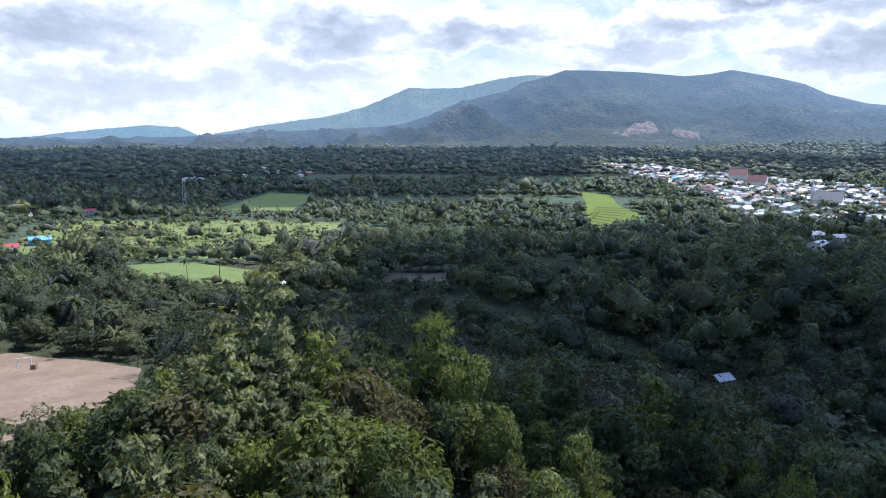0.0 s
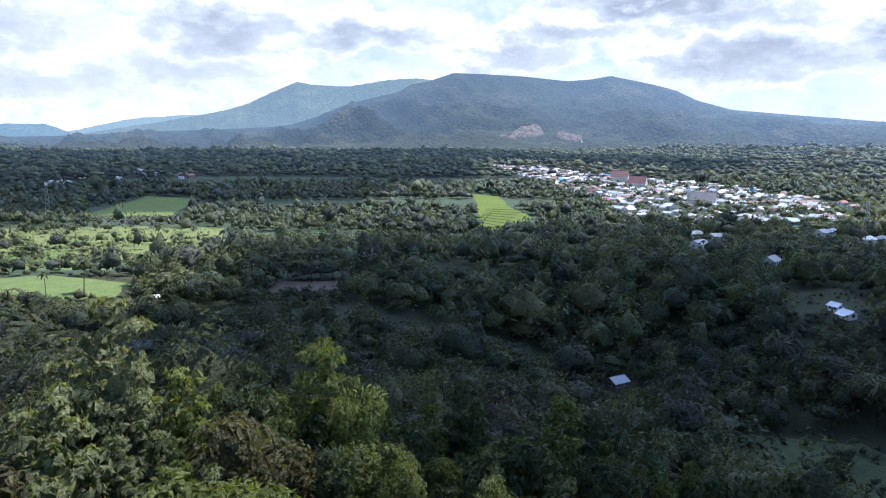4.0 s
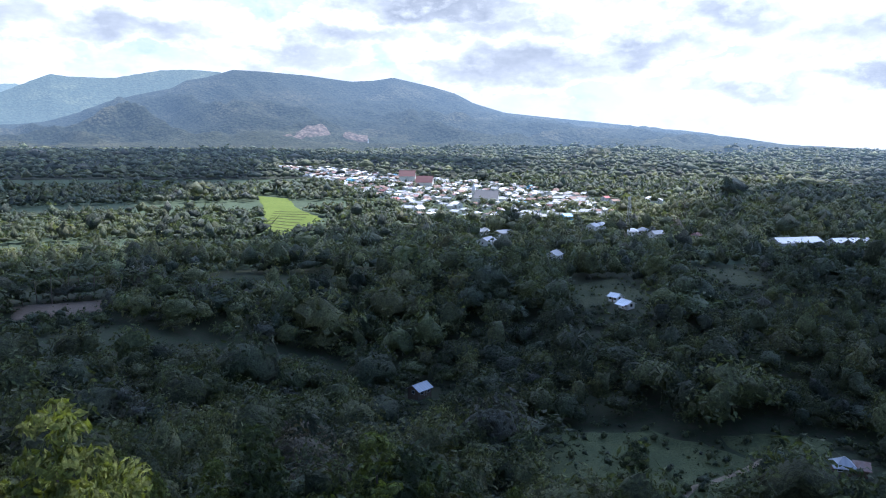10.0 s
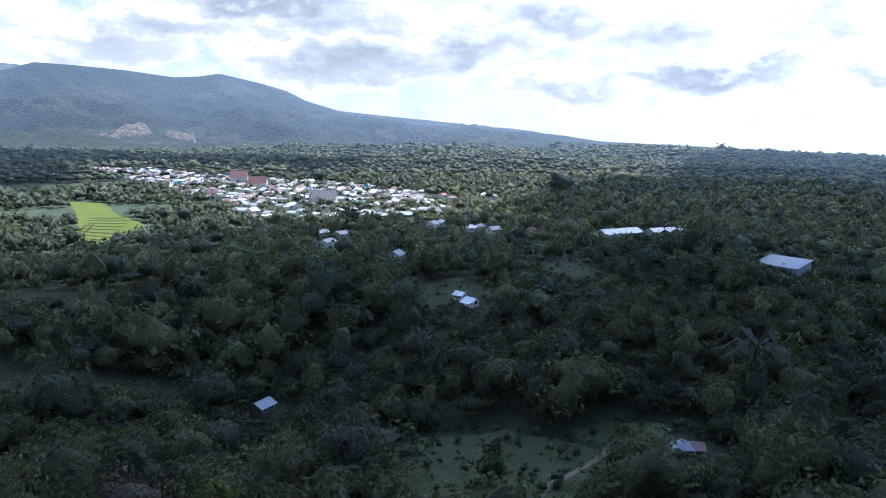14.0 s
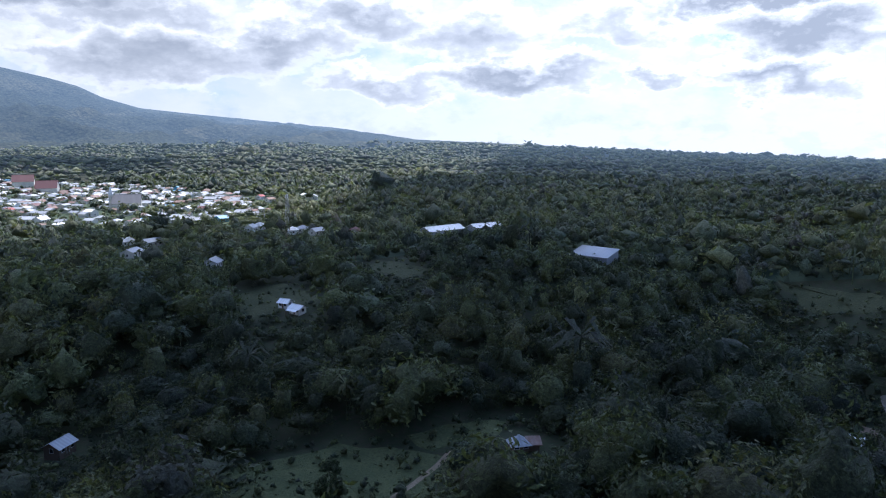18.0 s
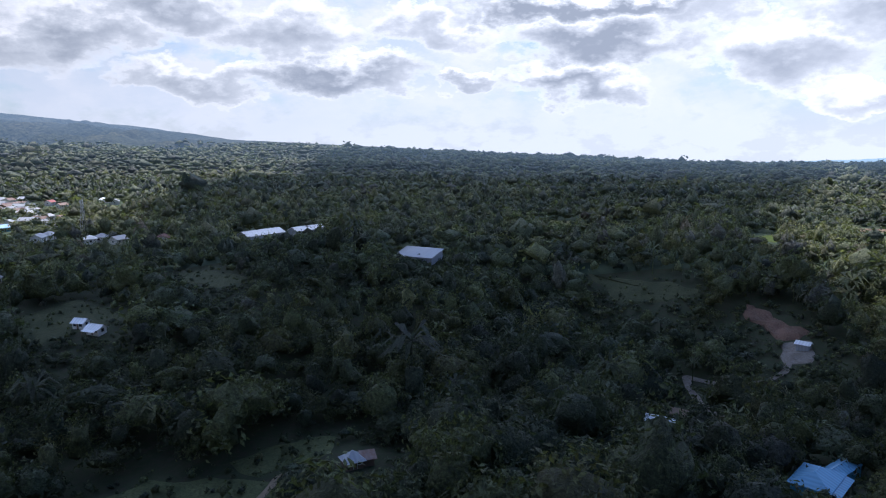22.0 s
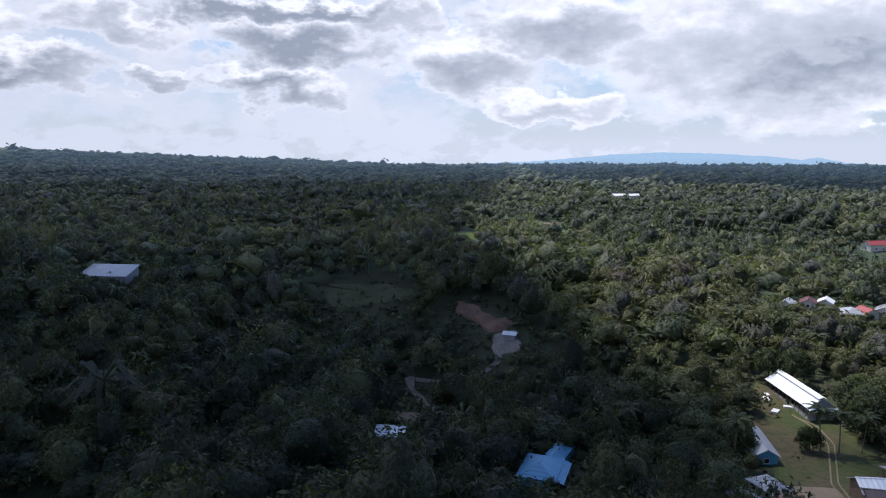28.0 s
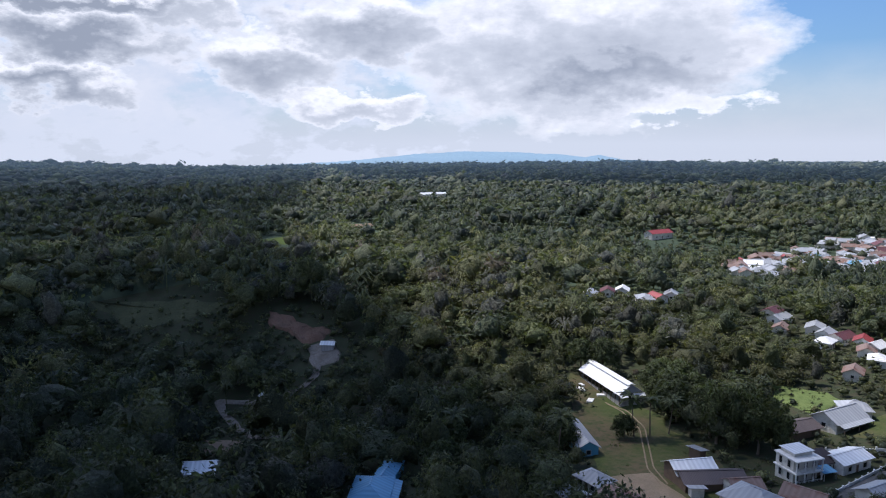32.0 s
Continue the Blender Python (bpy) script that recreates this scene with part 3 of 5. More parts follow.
# room round buildings: x, y, radius
CLEAR = [(342, 203, 6), (342, 197, 6), (342, 187, 6), (185, 238, 9), (95, 232, 11), (154, 125, 12), (403, 332, 20), (430, 316, 14), (214, 62, 6), (180, 27, 6), (190, 21, 3.5), (230, -57, 14), (165, -45, 13),
         (157, -66, 13), (161, -76, 8), (182, -94, 12), (152, -42, 9), (171, -21, 8), (180, -52, 4), (304, 20, 11), (316, 23, 9), (326, 28, 9), (336, 34, 8), (250, 57, 10)]
ROAD_GAPS = [(298, 24), (288, 26), (283, 31), (281, 39), (279, 57), (266, 53), (253, 50), (290, 64)]
CLEAR += [(x, y, 5) for x, y in ((279, -160), (268, -154), (255, -143), (251, -155), (243, -152), (235, -144), (237, -153), (230, -155), (223, -153), (221, -147), (213, -143), (208, -128),
                                  (404, -244), (405, -263), (329, -103), (334, -115), (336, -124), (315, -123), (316, -130), (320, -140), (340, 461), (352, 466), (350, 427), (359, 427), (356, 409), (368, 384),
                                  (228, 350), (267, 470), (260, 491), (232, 433), (374, 542), (-262, 423), (-259, 451))]
CLEAR += [(434, -272, 7), (533, 688, 9), (520, 656, 8), (575, 660, 8), (569, 639, 8), (-375, 634, 9), (-331, 664, 9), (969, -200, 18), (975, -222, 14), (531, -272, 12)]
CLEAR += [(x, y, 2) for x, y in ROAD_GAPS]
# ground under large buildings: x, y, radius
FOOT = [(343, 197, 9), (342, 187, 9), (204, -31, 7), (196, -30, 6)]
TOWN = [(326, 1460), (418, 1380), (485, 1168), (560, 1014), (560, 760), (420, 520), (302, 545), (275, 640), (300, 800), (318, 1082)]
TOWN_RIGHT = [(432, -262), (404, -235), (352, -285), (380, -360), (450, -430), (470, -380)]


def ico(level):
    bm = bmesh.new()
    bmesh.ops.create_icosphere(bm, subdivisions=level, radius=1.0)
    v, f = np.array([w.co[:] for w in bm.verts]), np.array([[w.index for w in p.verts] for p in bm.faces])
    bm.free()
    return v, f


def palm_shape(g):
    """A far palm one unit wide: a thin stem and a head of drooping fronds."""
    v, f = [], []
    for z in (0.0, 0.72):
        v += [(0.018 * math.cos(1.57 * i), 0.018 * math.sin(1.57 * i), z) for i in range(4)]
    f += [(i, (i + 1) % 4, 4 + (i + 1) % 4) for i in range(4)] + [(i, 4 + (i + 1) % 4, 4 + i) for i in range(4)]
    stem = len(f)
    for i in range(18):
        a, up = 2.4 * i + g.uniform(-0.3, 0.3), g.uniform(-0.12, 0.26)
        ca, sa = math.cos(a), math.sin(a)
        base = len(v)
        for out, z, w in ((0.0, 0.72, 0.012), (0.24, 0.75 + up * 0.7, 0.042), (0.44, 0.62 + up * 0.6, 0.012)):
            v += [(out * ca - w * sa, out * sa + w * ca, z), (out * ca + w * sa, out * sa - w * ca, z)]
        for k in (0, 2):
            f += [(base + k, base + k + 1, base + k + 3), (base + k, base + k + 3, base + k + 2)]
    v = np.array(v)
    n = np.concatenate([v[:8] * (1, 1, 0), (v[8:] - (0, 0, 0.5)) + (0, 0, 0.35)])
    n /= np.linalg.norm(n, axis=1)[:, None] + 1e-6
    return v, n, np.array(f), np.repeat([0, 1], [stem, len(f) - stem])


def crown_shape(kind, sprays, seed, level=2, size=1.0):
    """A lobed crown one unit wide, standing at z = 0: a solid inner body and leaf sprays on it, with the normals of the lobes.
    Vertices, normals and triangles."""
    g = np.random.default_rng(seed)
    if kind == "palm":
        return palm_shape(g)
    lobes = {1: 14, 2: 26, 3: 40}[level]
    fine = {1: 1.15, 2: 0.86, 3: 0.72}[level]
    c = []
    for i in range(lobes):
        t = (i + 0.5) / lobes
        a = 2.4 * i + g.uniform(-0.5, 0.5)
        if kind == "round":
            z, rad, s = 0.26 + 0.58 * t, 0.40 * math.sqrt(max(0.05, 1 - t ** 1.7)) * g.uniform(0.75, 1.1), 0.17
        elif kind == "tall":
            z, rad, s = 0.2 + 0.9 * t, 0.32 * (1 - 0.75 * t) * g.uniform(0.7, 1.15), 0.19 * (1.05 - 0.4 * t)
        elif kind == "flat":
            z, rad, s = 0.5 + 0.12 * g.uniform(-1, 1) - 0.25 * t, 0.44 * math.sqrt(t), 0.14
        elif kind == "tier":
            ring = (i // 4) / (lobes / 4)
            z, rad, s = 0.12 + 0.98 * ring + 0.05 * g.random(), (0.40 * (1 - 0.82 * ring)) * g.uniform(0.55, 1.1), 0.19 * (1 - 0.5 * ring)
        else:
            z, rad, s = 0.25 + 0.75 * g.random(), 0.26 * g.random() + 0.05, 0.19
        c.append((rad * math.cos(a), rad * math.sin(a), z, fine * s * g.uniform(0.6, 1.3)))
    c = np.array(c)
    mid = np.array([0, 0, c[:, 2].mean() * 0.75])

    def soft(p, own):
        n = 0.8 * own + 0.4 * (p - mid) / np.linalg.norm(p - mid, axis=1)[:, None] + (0, 0, 0.12)
        return n / np.linalg.norm(n, axis=1)[:, None]

    # the body of foliage: a ball pulled out to the lobes
    v, f = ico(level)
    d = v / np.linalg.norm(v, axis=1)[:, None]
    reach = np.full(len(d), 0.10)
    for x, y, z, s in c:
        o = np.array([x, y, z]) - mid
        b = d @ o
        disc = b * b - o @ o + s * s
        reach = np.maximum(reach, np.where(disc > 0, b + np.sqrt(np.maximum(disc, 0)), 0))
    reach = np.minimum(reach, 1.5 * np.median(reach) + 0.06)
    body = mid + d * (reach * {1: g.uniform(0.6, 0.9, len(d)), 2: g.uniform(0.58, 0.78, len(d)), 3: g.uniform(0.54, 0.74, len(d))}[level] * (0.62 if kind == "tier" else 1.0))[:, None]
    face = np.cross(body[f[:, 1]] - body[f[:, 0]], body[f[:, 2]] - body[f[:, 0]])
    bn = np.zeros_like(body)
    for k in range(3):
        np.add.at(bn, f[:, k], face)
    bn /= np.linalg.norm(bn, axis=1)[:, None] + 1e-9
    which = g.choice(lobes, sprays, p=c[:, 3] ** 2 / (c[:, 3] ** 2).sum())
    d = g.normal(size=(sprays, 3))
    d[:, 2] = np.abs(d[:, 2]) - 0.45
    d /= np.linalg.norm(d, axis=1)[:, None]
    squash = np.array([1, 1, 0.34 if kind == "tier" else 1.0])
    p = c[which, :3] + squash * d * c[which, 3:4] * (1 - 0.45 * g.random((sprays, 1)) ** 2.2) * g.uniform(0.92, 1.12, (sprays, 1))
    nrm = d * 0.9 + 0.42 * g.normal(size=(sprays, 3)) + (0, 0, 0.25)
    nrm /= np.linalg.norm(nrm, axis=1)[:, None]
    # each spray points outwards from its clump and hangs a little
    u = 0.5 * d + 0.75 * g.normal(size=(sprays, 3)) - (0, 0, 0.35)
    u -= nrm * (u * nrm).sum(1)[:, None]
    u /= np.linalg.norm(u, axis=1)[:, None]
    w = np.cross(nrm, u)
    s = size * 0.034 * g.uniform(0.6, 1.5, (sprays, 1))
    u, w = u * s * 1.35, w * s * 0.55
    q = np.stack([p - u, p - w, p + u - nrm * s * 0.3, p + w], 1).reshape(-1, 3)
    facing = np.where(((nrm * d).sum(1) < 0)[:, None], -nrm, nrm)
    qn = soft(p, d) + 0.35 * facing
    qn = np.repeat(qn / np.linalg.norm(qn, axis=1)[:, None], 4, 0)
    k = len(body) + 4 * np.arange(sprays)[:, None]
    tri = np.concatenate([f, k + (0, 1, 2), k + (0, 2, 3)])
    slot = np.repeat([0, 1], [len(f), 2 * sprays])
    return np.concatenate([body, q]), np.concatenate([bn, qn]), tri, slot


def set_normals(me, nrm):
    at = me.attributes.new("custom_normal", "FLOAT_VECTOR", "POINT")
    at.data.foreach_set("vector", np.asarray(nrm, np.float32).ravel())
    me.update()


def open_ground(x, y, g):
    """How high trees may grow: low where fields and houses lie open behind or under them, seen down the slope of the view."""
    k = np.ones(len(x))
    r = np.hypot(x - 20, y - 30)
    fall = 10 / (-land(x, y) - 10)
    for out in (0.0, 0.15, 0.3, 0.45, 0.6, 0.75, 0.9, 1.1, 1.3):
        low = 0.14 + 0.58 * out if out else 0.0
        ox, oy = 20 + (x - 20) * (1 + out * fall), 30 + (y - 30) * (1 + out * fall)
        for name, poly in FIELDS.items():
            if out > 0.5 and name in ("dry_plot", "wide_field", "rice_terrace"):
                continue
            if name not in ("dry_grove", "scrub_field", "pasture", "open_farmland"):
                k = np.where(inside(poly, ox, oy, 2.4), np.minimum(k, low), k)
                if name in ("clearing", "vegetable_field"):
                    k = np.where(inside(poly, x * (1 + out * fall), y * (1 + out * fall), 1.0), np.minimum(k, low), k)
        if out < 1.4:
            for cx, cy, cr in CLEAR:
                k = np.where(np.hypot(ox - cx, oy - cy) < cr + 2.6, np.minimum(k, low), k)
    for cx, cy, cr in FOOT:
        k = np.where(np.hypot(x - cx, y - cy) < cr, 0, k)
    for poly in (TOWN, TOWN_RIGHT):
        hit = inside(poly, x, y)
        k = np.where(hit, np.where(g.random(len(x)) < 0.5, 0, 0.6), k)
    for name in ("dry_grove", "scrub_field", "pasture", "open_farmland"):
        hit = inside(FIELDS[name], x, y)
        k = np.where(hit, np.where(g.random(len(x)) < (0.82 if name == "dry_grove" else 0.68), 0, 0.7), k)
    return k


def spread(lo, hi, gap, g, az0=-42, az1=147):
    """Places of trees between two distances from the flight, about one gap apart, and how high they may grow."""
    n = int(hi / gap) + 2
    i, j = np.meshgrid(np.arange(-n, n), np.arange(-n, n))
    x = 20 + (i + 0.5 * (j % 2) + g.uniform(-0.42, 0.42, i.shape)) * gap
    y = 30 + (j * 0.87 + g.uniform(-0.4, 0.4, i.shape)) * gap
    x, y = x.ravel(), y.ravel()
    r, a = np.hypot(x - 20, y - 30), np.degrees(np.arctan2(x - 20, y - 30))
    ok = (r > lo) & (r < hi) & (a > az0 - 30 * (r < 320)) & (a < az1)
    x, y = x[ok], y[ok]
    k = open_ground(x, y, g)
    return x[k > 0.1], y[k > 0.1], k[k > 0.1]


def place_crowns(x, y, k, g, height, kinds):
    n = len(x)
    sort = np.digitize(wave(x, y, 55, 8) * 1.3 + g.normal(size=n) * 0.7, [-0.75, 0.1, 0.8]) % len(kinds)
    if "palm" in kinds:
        sort = np.where(g.random(n) < 0.06 + 0.08 * wave(x, y, 60, 2), kinds.index("palm"), np.minimum(sort, 3))
    tone = np.clip(wave(x, y, 85, 9) * 1.4 + wave(x, y, 29, 4) * 0.7 + g.normal(size=n) * 0.95 + 2.0, 0, 5).astype(int)
    tint = TINTS[tone] * g.uniform(0.75, 1.3, (n, 1))
    h = height * np.exp(g.normal(size=n) * 0.28) * (1 + 0.26 * wave(x, y, 40, 3)) * k
    wide = h * np.array([{"round": 0.98, "tall": 0.62, "flat": 1.15, "plume": 0.72, "tier": 0.6, "palm": 0.62}[s] for s in kinds])[sort] * g.uniform(0.85, 1.2, n)
    return sort, tint, h, np.where(k < 0.7, h * 1.1, wide)


def woods(name, places, g, height, sprays, variants, kinds, label, level=2, mat="leaf", size=1.0, broad=1.0, pale=0.0, deep=1.0):
    """Many crowns as one mesh; pale: how much bluish haze is painted into their green; deep: a factor on the leaf
    colour, low near and high far for want of haze.
    """
    x, y, k = places
    n = len(x)
    z = land(x, y)
    sort, tint, h, wide = place_crowns(x, y, k, g, height, kinds)
    wide = wide * broad
    # haze painted into the tint: bluish grey mixed in, then brightness per band
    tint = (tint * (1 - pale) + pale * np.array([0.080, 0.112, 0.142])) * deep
    allv, alln, allt, allf, slots, base = [], [], [], [], [], 0
    for i, kind in enumerate(kinds):
        for s in range(variants):
            me = np.where((sort == i) & (np.arange(n) % variants == s))[0]
            if not len(me):
                continue
            v, nn, f, slot = crown_shape(kind, sprays, 100 * i + s, level, size)
            a = g.uniform(0, 6.28, len(me))
            ca, sa = np.cos(a)[:, None], np.sin(a)[:, None]
            allv.append(np.stack([(v[:, 0] * ca - v[:, 1] * sa) * wide[me][:, None] + x[me][:, None],
                                  (v[:, 0] * sa + v[:, 1] * ca) * wide[me][:, None] + y[me][:, None],
                                  v[:, 2] * (h[me] * 1.0)[:, None] + z[me][:, None]], -1).reshape(-1, 3))
            alln.append(np.stack([nn[:, 0] * ca - nn[:, 1] * sa, nn[:, 0] * sa + nn[:, 1] * ca, nn[:, 2] + 0 * ca], -1).reshape(-1, 3))
            allt.append(np.repeat(np.concatenate([tint[me], np.ones((len(me), 1))], 1)[:, None], len(v), 1).reshape(-1, 4))
            allf.append((f[None] + (base + len(v) * np.arange(len(me)))[:, None, None]).reshape(-1, 3))
            slots.append(np.tile(slot, len(me)))
            base += len(v) * len(me)
    me = mesh_np(name, np.concatenate(allv), np.concatenate(allf), [M[mat], M["lace" if mat == "leaf" else mat]], np.concatenate(allt), smooth=True)
    me.polygons.foreach_set("material_index", np.concatenate(slots).astype(np.int32))
    set_normals(me, np.concatenate(alln))
    return tagged(new(name, me), label, "trees", kind="stuff")


KINDS = ["round", "plume", "flat", "round"]
g1 = np.random.default_rng(11)
near = spread(22, 150, 6.4, g1)
far_off = np.hypot(near[0] - 20, near[1] - 45)
close = np.zeros(len(far_off), bool)
close[np.argsort(far_off)[:300]] = True


def limb(bm, a, b, ra, rb, sides=6):
    a, b = Vector(a), Vector(b)
    turn = (b - a).to_track_quat("Z", "Y").to_matrix()
    rings = []
    for p, r in ((a, ra), (b, rb)):
        rings.append([bm.verts.new(p + turn @ Vector((r * math.cos(6.2832 * i / sides), r * math.sin(6.2832 * i / sides), 0))) for i in range(sides)])
    for i in range(sides):
        bm.faces.new((rings[0][i], rings[0][(i + 1) % sides], rings[1][(i + 1) % sides], rings[1][i]))
    bm.faces.new(rings[1])


def tree(kind, seed, mat, label, sprays=1700, size=0.85):
    """One tree ten metres high: a trunk with limbs and a leafy crown."""
    g = np.random.default_rng(seed + 900)
    root = tagged(new("tree"), label, "tree", group="trees on the hill")
    bm = bmesh.new()
    top = Vector((g.uniform(-0.3, 0.3), g.uniform(-0.3, 0.3), 6.0))
    limb(bm, (0, 0, -0.5), top * 0.55, 0.26, 0.19)
    limb(bm, top * 0.55, top * 1.25, 0.19, 0.07)
    for i in range(5):
        t = 0.4 + 0.1 * i
        a = 2.4 * i + g.uniform(0, 1)
        limb(bm, top * t, top * t + Vector((1.9 * math.cos(a), 1.9 * math.sin(a), 1.3)), 0.10, 0.03, 5)
    part("trunk", bm, M["bark"], root)
    v, nn, f, slot = crown_shape(kind, sprays, seed, 3, size)
    wide = {"round": 9.6, "tall": 6.4, "flat": 11.0, "plume": 7.0, "tier": 8.2}[kind]
    me = mesh_np("crown", v * (wide, wide, 10.0) + (0, 0, 0.4), f, mat, smooth=True)
    me.polygons.foreach_set("material_index", slot.astype(np.int32))
    set_normals(me, nn)
    ob = new("crown", me)
    ob.parent = root
    return root


LEAVES = {"dark": (0.066, 0.090, 0.040), "fresh": (0.148, 0.182, 0.052), "pale": (0.150, 0.178, 0.092), "olive": (0.120, 0.116, 0.053)}
for name, color in LEAVES.items():
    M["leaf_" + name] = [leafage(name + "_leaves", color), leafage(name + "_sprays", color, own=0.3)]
STOCK, FINE = [], []
for kind, name, words in (("round", "leaf_dark", "dark green broad-crowned tree on the hillside"), ("round", "leaf_fresh", "bright fresh green round-crowned tree"),
                          ("tier", "leaf_dark", "tall dark green tree with layered branches"), ("tall", "leaf_fresh", "tall light green tree catching the sun"),
                          ("tier", "leaf_pale", "tall pale tree with tiered branches"), ("flat", "leaf_dark", "spreading dark green flat-topped tree"),
                          ("plume", "leaf_fresh", "feathery bright green bamboo-like tree"), ("round", "leaf_olive", "olive-brown round-crowned tree among green ones"),
                          ("tier", "leaf_fresh", "tiered light green tree on the hill"), ("plume", "leaf_dark", "feathery dark green tree on the slope")):
    for s in range(2):
        STOCK.append(tree(kind, len(STOCK) * 7 + 1, M[name], words))
    FINE.append(tree(kind, len(STOCK) * 7 + 3, M[name], words, 3600, 0.58))
nearest = np.argsort(far_off)[:300]
nx, ny, nk = near[0][nearest], near[1][nearest], near[2][nearest]
nz = land(nx, ny)
for i in range(len(nx)):
    pale = (nx[i] < -20) and (ny[i] < 120) and g1.random() < 0.35
    kind = (8 + int(g1.integers(2))) if pale else int(g1.choice(20, p=np.array([3, 3, 2, 2, 4, 4, 2, 2, 2, 2, 2, 2, 2, 2, 1, 1, 3, 3, 2, 2]) / 46))
    size = float(np.exp(g1.normal() * 0.2) * (1.15 if pale else 1.0) * nk[i])
    turn = pose(nx[i], ny[i], nz[i], 0, 0, float(g1.uniform(0, 360)))
    if i < 70:
        thing = FINE[i] if i < len(FINE) else copy_thing(FINE[kind // 2], turn)
    else:
        thing = STOCK[i - 70] if i < 70 + len(STOCK) else copy_thing(STOCK[kind], turn)
    thing.matrix_basis = turn @ Matrix.Diagonal((size * float(g1.uniform(0.9, 1.15)), size * float(g1.uniform(0.9, 1.15)), size, 1))

g3 = np.random.default_rng(23)
bx, by = g3.uniform(-90, 130, 1500), g3.uniform(-80, 140, 1500)
br, ba = np.hypot(bx - 20, by - 30), np.degrees(np.arctan2(bx - 20, by - 30))
ok = ((br < 22) | (ba < -73) | (ba > 148)) & (br < 110)
woods("hilltop_trees", (bx[ok], by[ok], np.ones(ok.sum())), g3, 9.0, 60, 4, KINDS, "green trees on the hilltop under the flight", level=2, size=1.6, broad=1.2)
# near leaves darkened and further ones lightened in place of haze
woods("hill_trees", [a[~close] for a in near], g1, 10.5, 480, 6, KINDS, "dense green trees on the hill", level=2, size=0.74, broad=1.15, deep=0.9)
PALMY = KINDS + ["palm"]
woods("valley_woods", spread(150, 250, 7.6, g1), g1, 10.5, 360, 8, PALMY, "dense dark green tropical trees in the valley", level=2, size=0.82, broad=1.2, deep=0.78)
woods("valley_edge_woods", spread(250, 340, 7.8, g1), g1, 10.5, 180, 8, PALMY, "dense trees and palms on the far side of the valley", level=2, size=1.15, broad=1.2, deep=1.0)
# from here outwards bluish haze is mixed into the leaf tints
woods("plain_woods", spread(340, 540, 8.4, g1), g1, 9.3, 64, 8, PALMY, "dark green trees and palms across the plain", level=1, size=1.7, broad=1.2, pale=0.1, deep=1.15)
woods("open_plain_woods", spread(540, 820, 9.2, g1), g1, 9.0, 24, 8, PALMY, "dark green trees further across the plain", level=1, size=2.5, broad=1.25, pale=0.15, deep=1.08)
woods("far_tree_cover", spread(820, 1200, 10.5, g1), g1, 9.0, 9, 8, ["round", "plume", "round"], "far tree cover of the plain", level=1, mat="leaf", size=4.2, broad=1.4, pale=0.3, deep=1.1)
# trees past 1200 m emit the haze colour too
woods("backdrop_woods", spread(1200, 2700, 22, g1), g1, 10, 4, 8, ["round", "plume", "round"], "distant tree cover below the mountain, glowing with painted haze", level=1, mat="far_trees", size=4.0, broad=2.3, pale=0.2)
# scrub and tall grass on the open ground
gx, gy = [], []
for name in ("valley_field", "house_meadow", "meadow", "slope_meadow", "bright_grass", "scrub_field", "pasture", "dry_grove", "dry_plot", "compound_lawn", "open_farmland", "shrub_patch"):
    poly = np.array(FIELDS[name], float)
    lo, hi = poly.min(0), poly.max(0)
    few = int((hi - lo).prod() / {"compound_lawn": 120, "valley_field": 9, "bright_grass": 5, "open_farmland": 45, "dry_plot": 40, "shrub_patch": 5}.get(name, 14))
    cx, cy = g1.uniform(lo[0], hi[0], few), g1.uniform(lo[1], hi[1], few)
    ok = inside(poly, cx, cy, -1.0)
    gx.append(cx[ok]), gy.append(cy[ok])
gx, gy = np.concatenate(gx), np.concatenate(gy)
woods("scrub", (gx, gy, 0.9 * g1.random(len(gx)) ** 2 + 0.25), g1, 2.2, 16, 5, ["round", "flat", "round"], "low green scrub and tufts on open ground", level=1, size=2.4)

# undergrowth along the edges of fields, yards and tracks
ux, uy = g1.uniform(-150, 420, 60000), g1.uniform(-180, 420, 60000)
ok = np.hypot(ux - 20, uy - 30) < 390
ux, uy = ux[ok], uy[ok]
ok = open_ground(ux, uy, g1) < 0.62
for poly in FIELDS.values():
    ok &= ~inside(poly, ux, uy, 0.3)
for cx, cy, cr in CLEAR:
    ok &= np.hypot(ux - cx, uy - cy) > cr * 0.72
ux, uy = ux[ok][:9000], uy[ok][:9000]
woods("undergrowth", (ux, uy, g1.uniform(0.3, 1.0, len(ux))), g1, 2.8, 22, 6, ["round", "flat", "round"], "shrubs and undergrowth along field edges", level=1, size=2.2, broad=1.25)

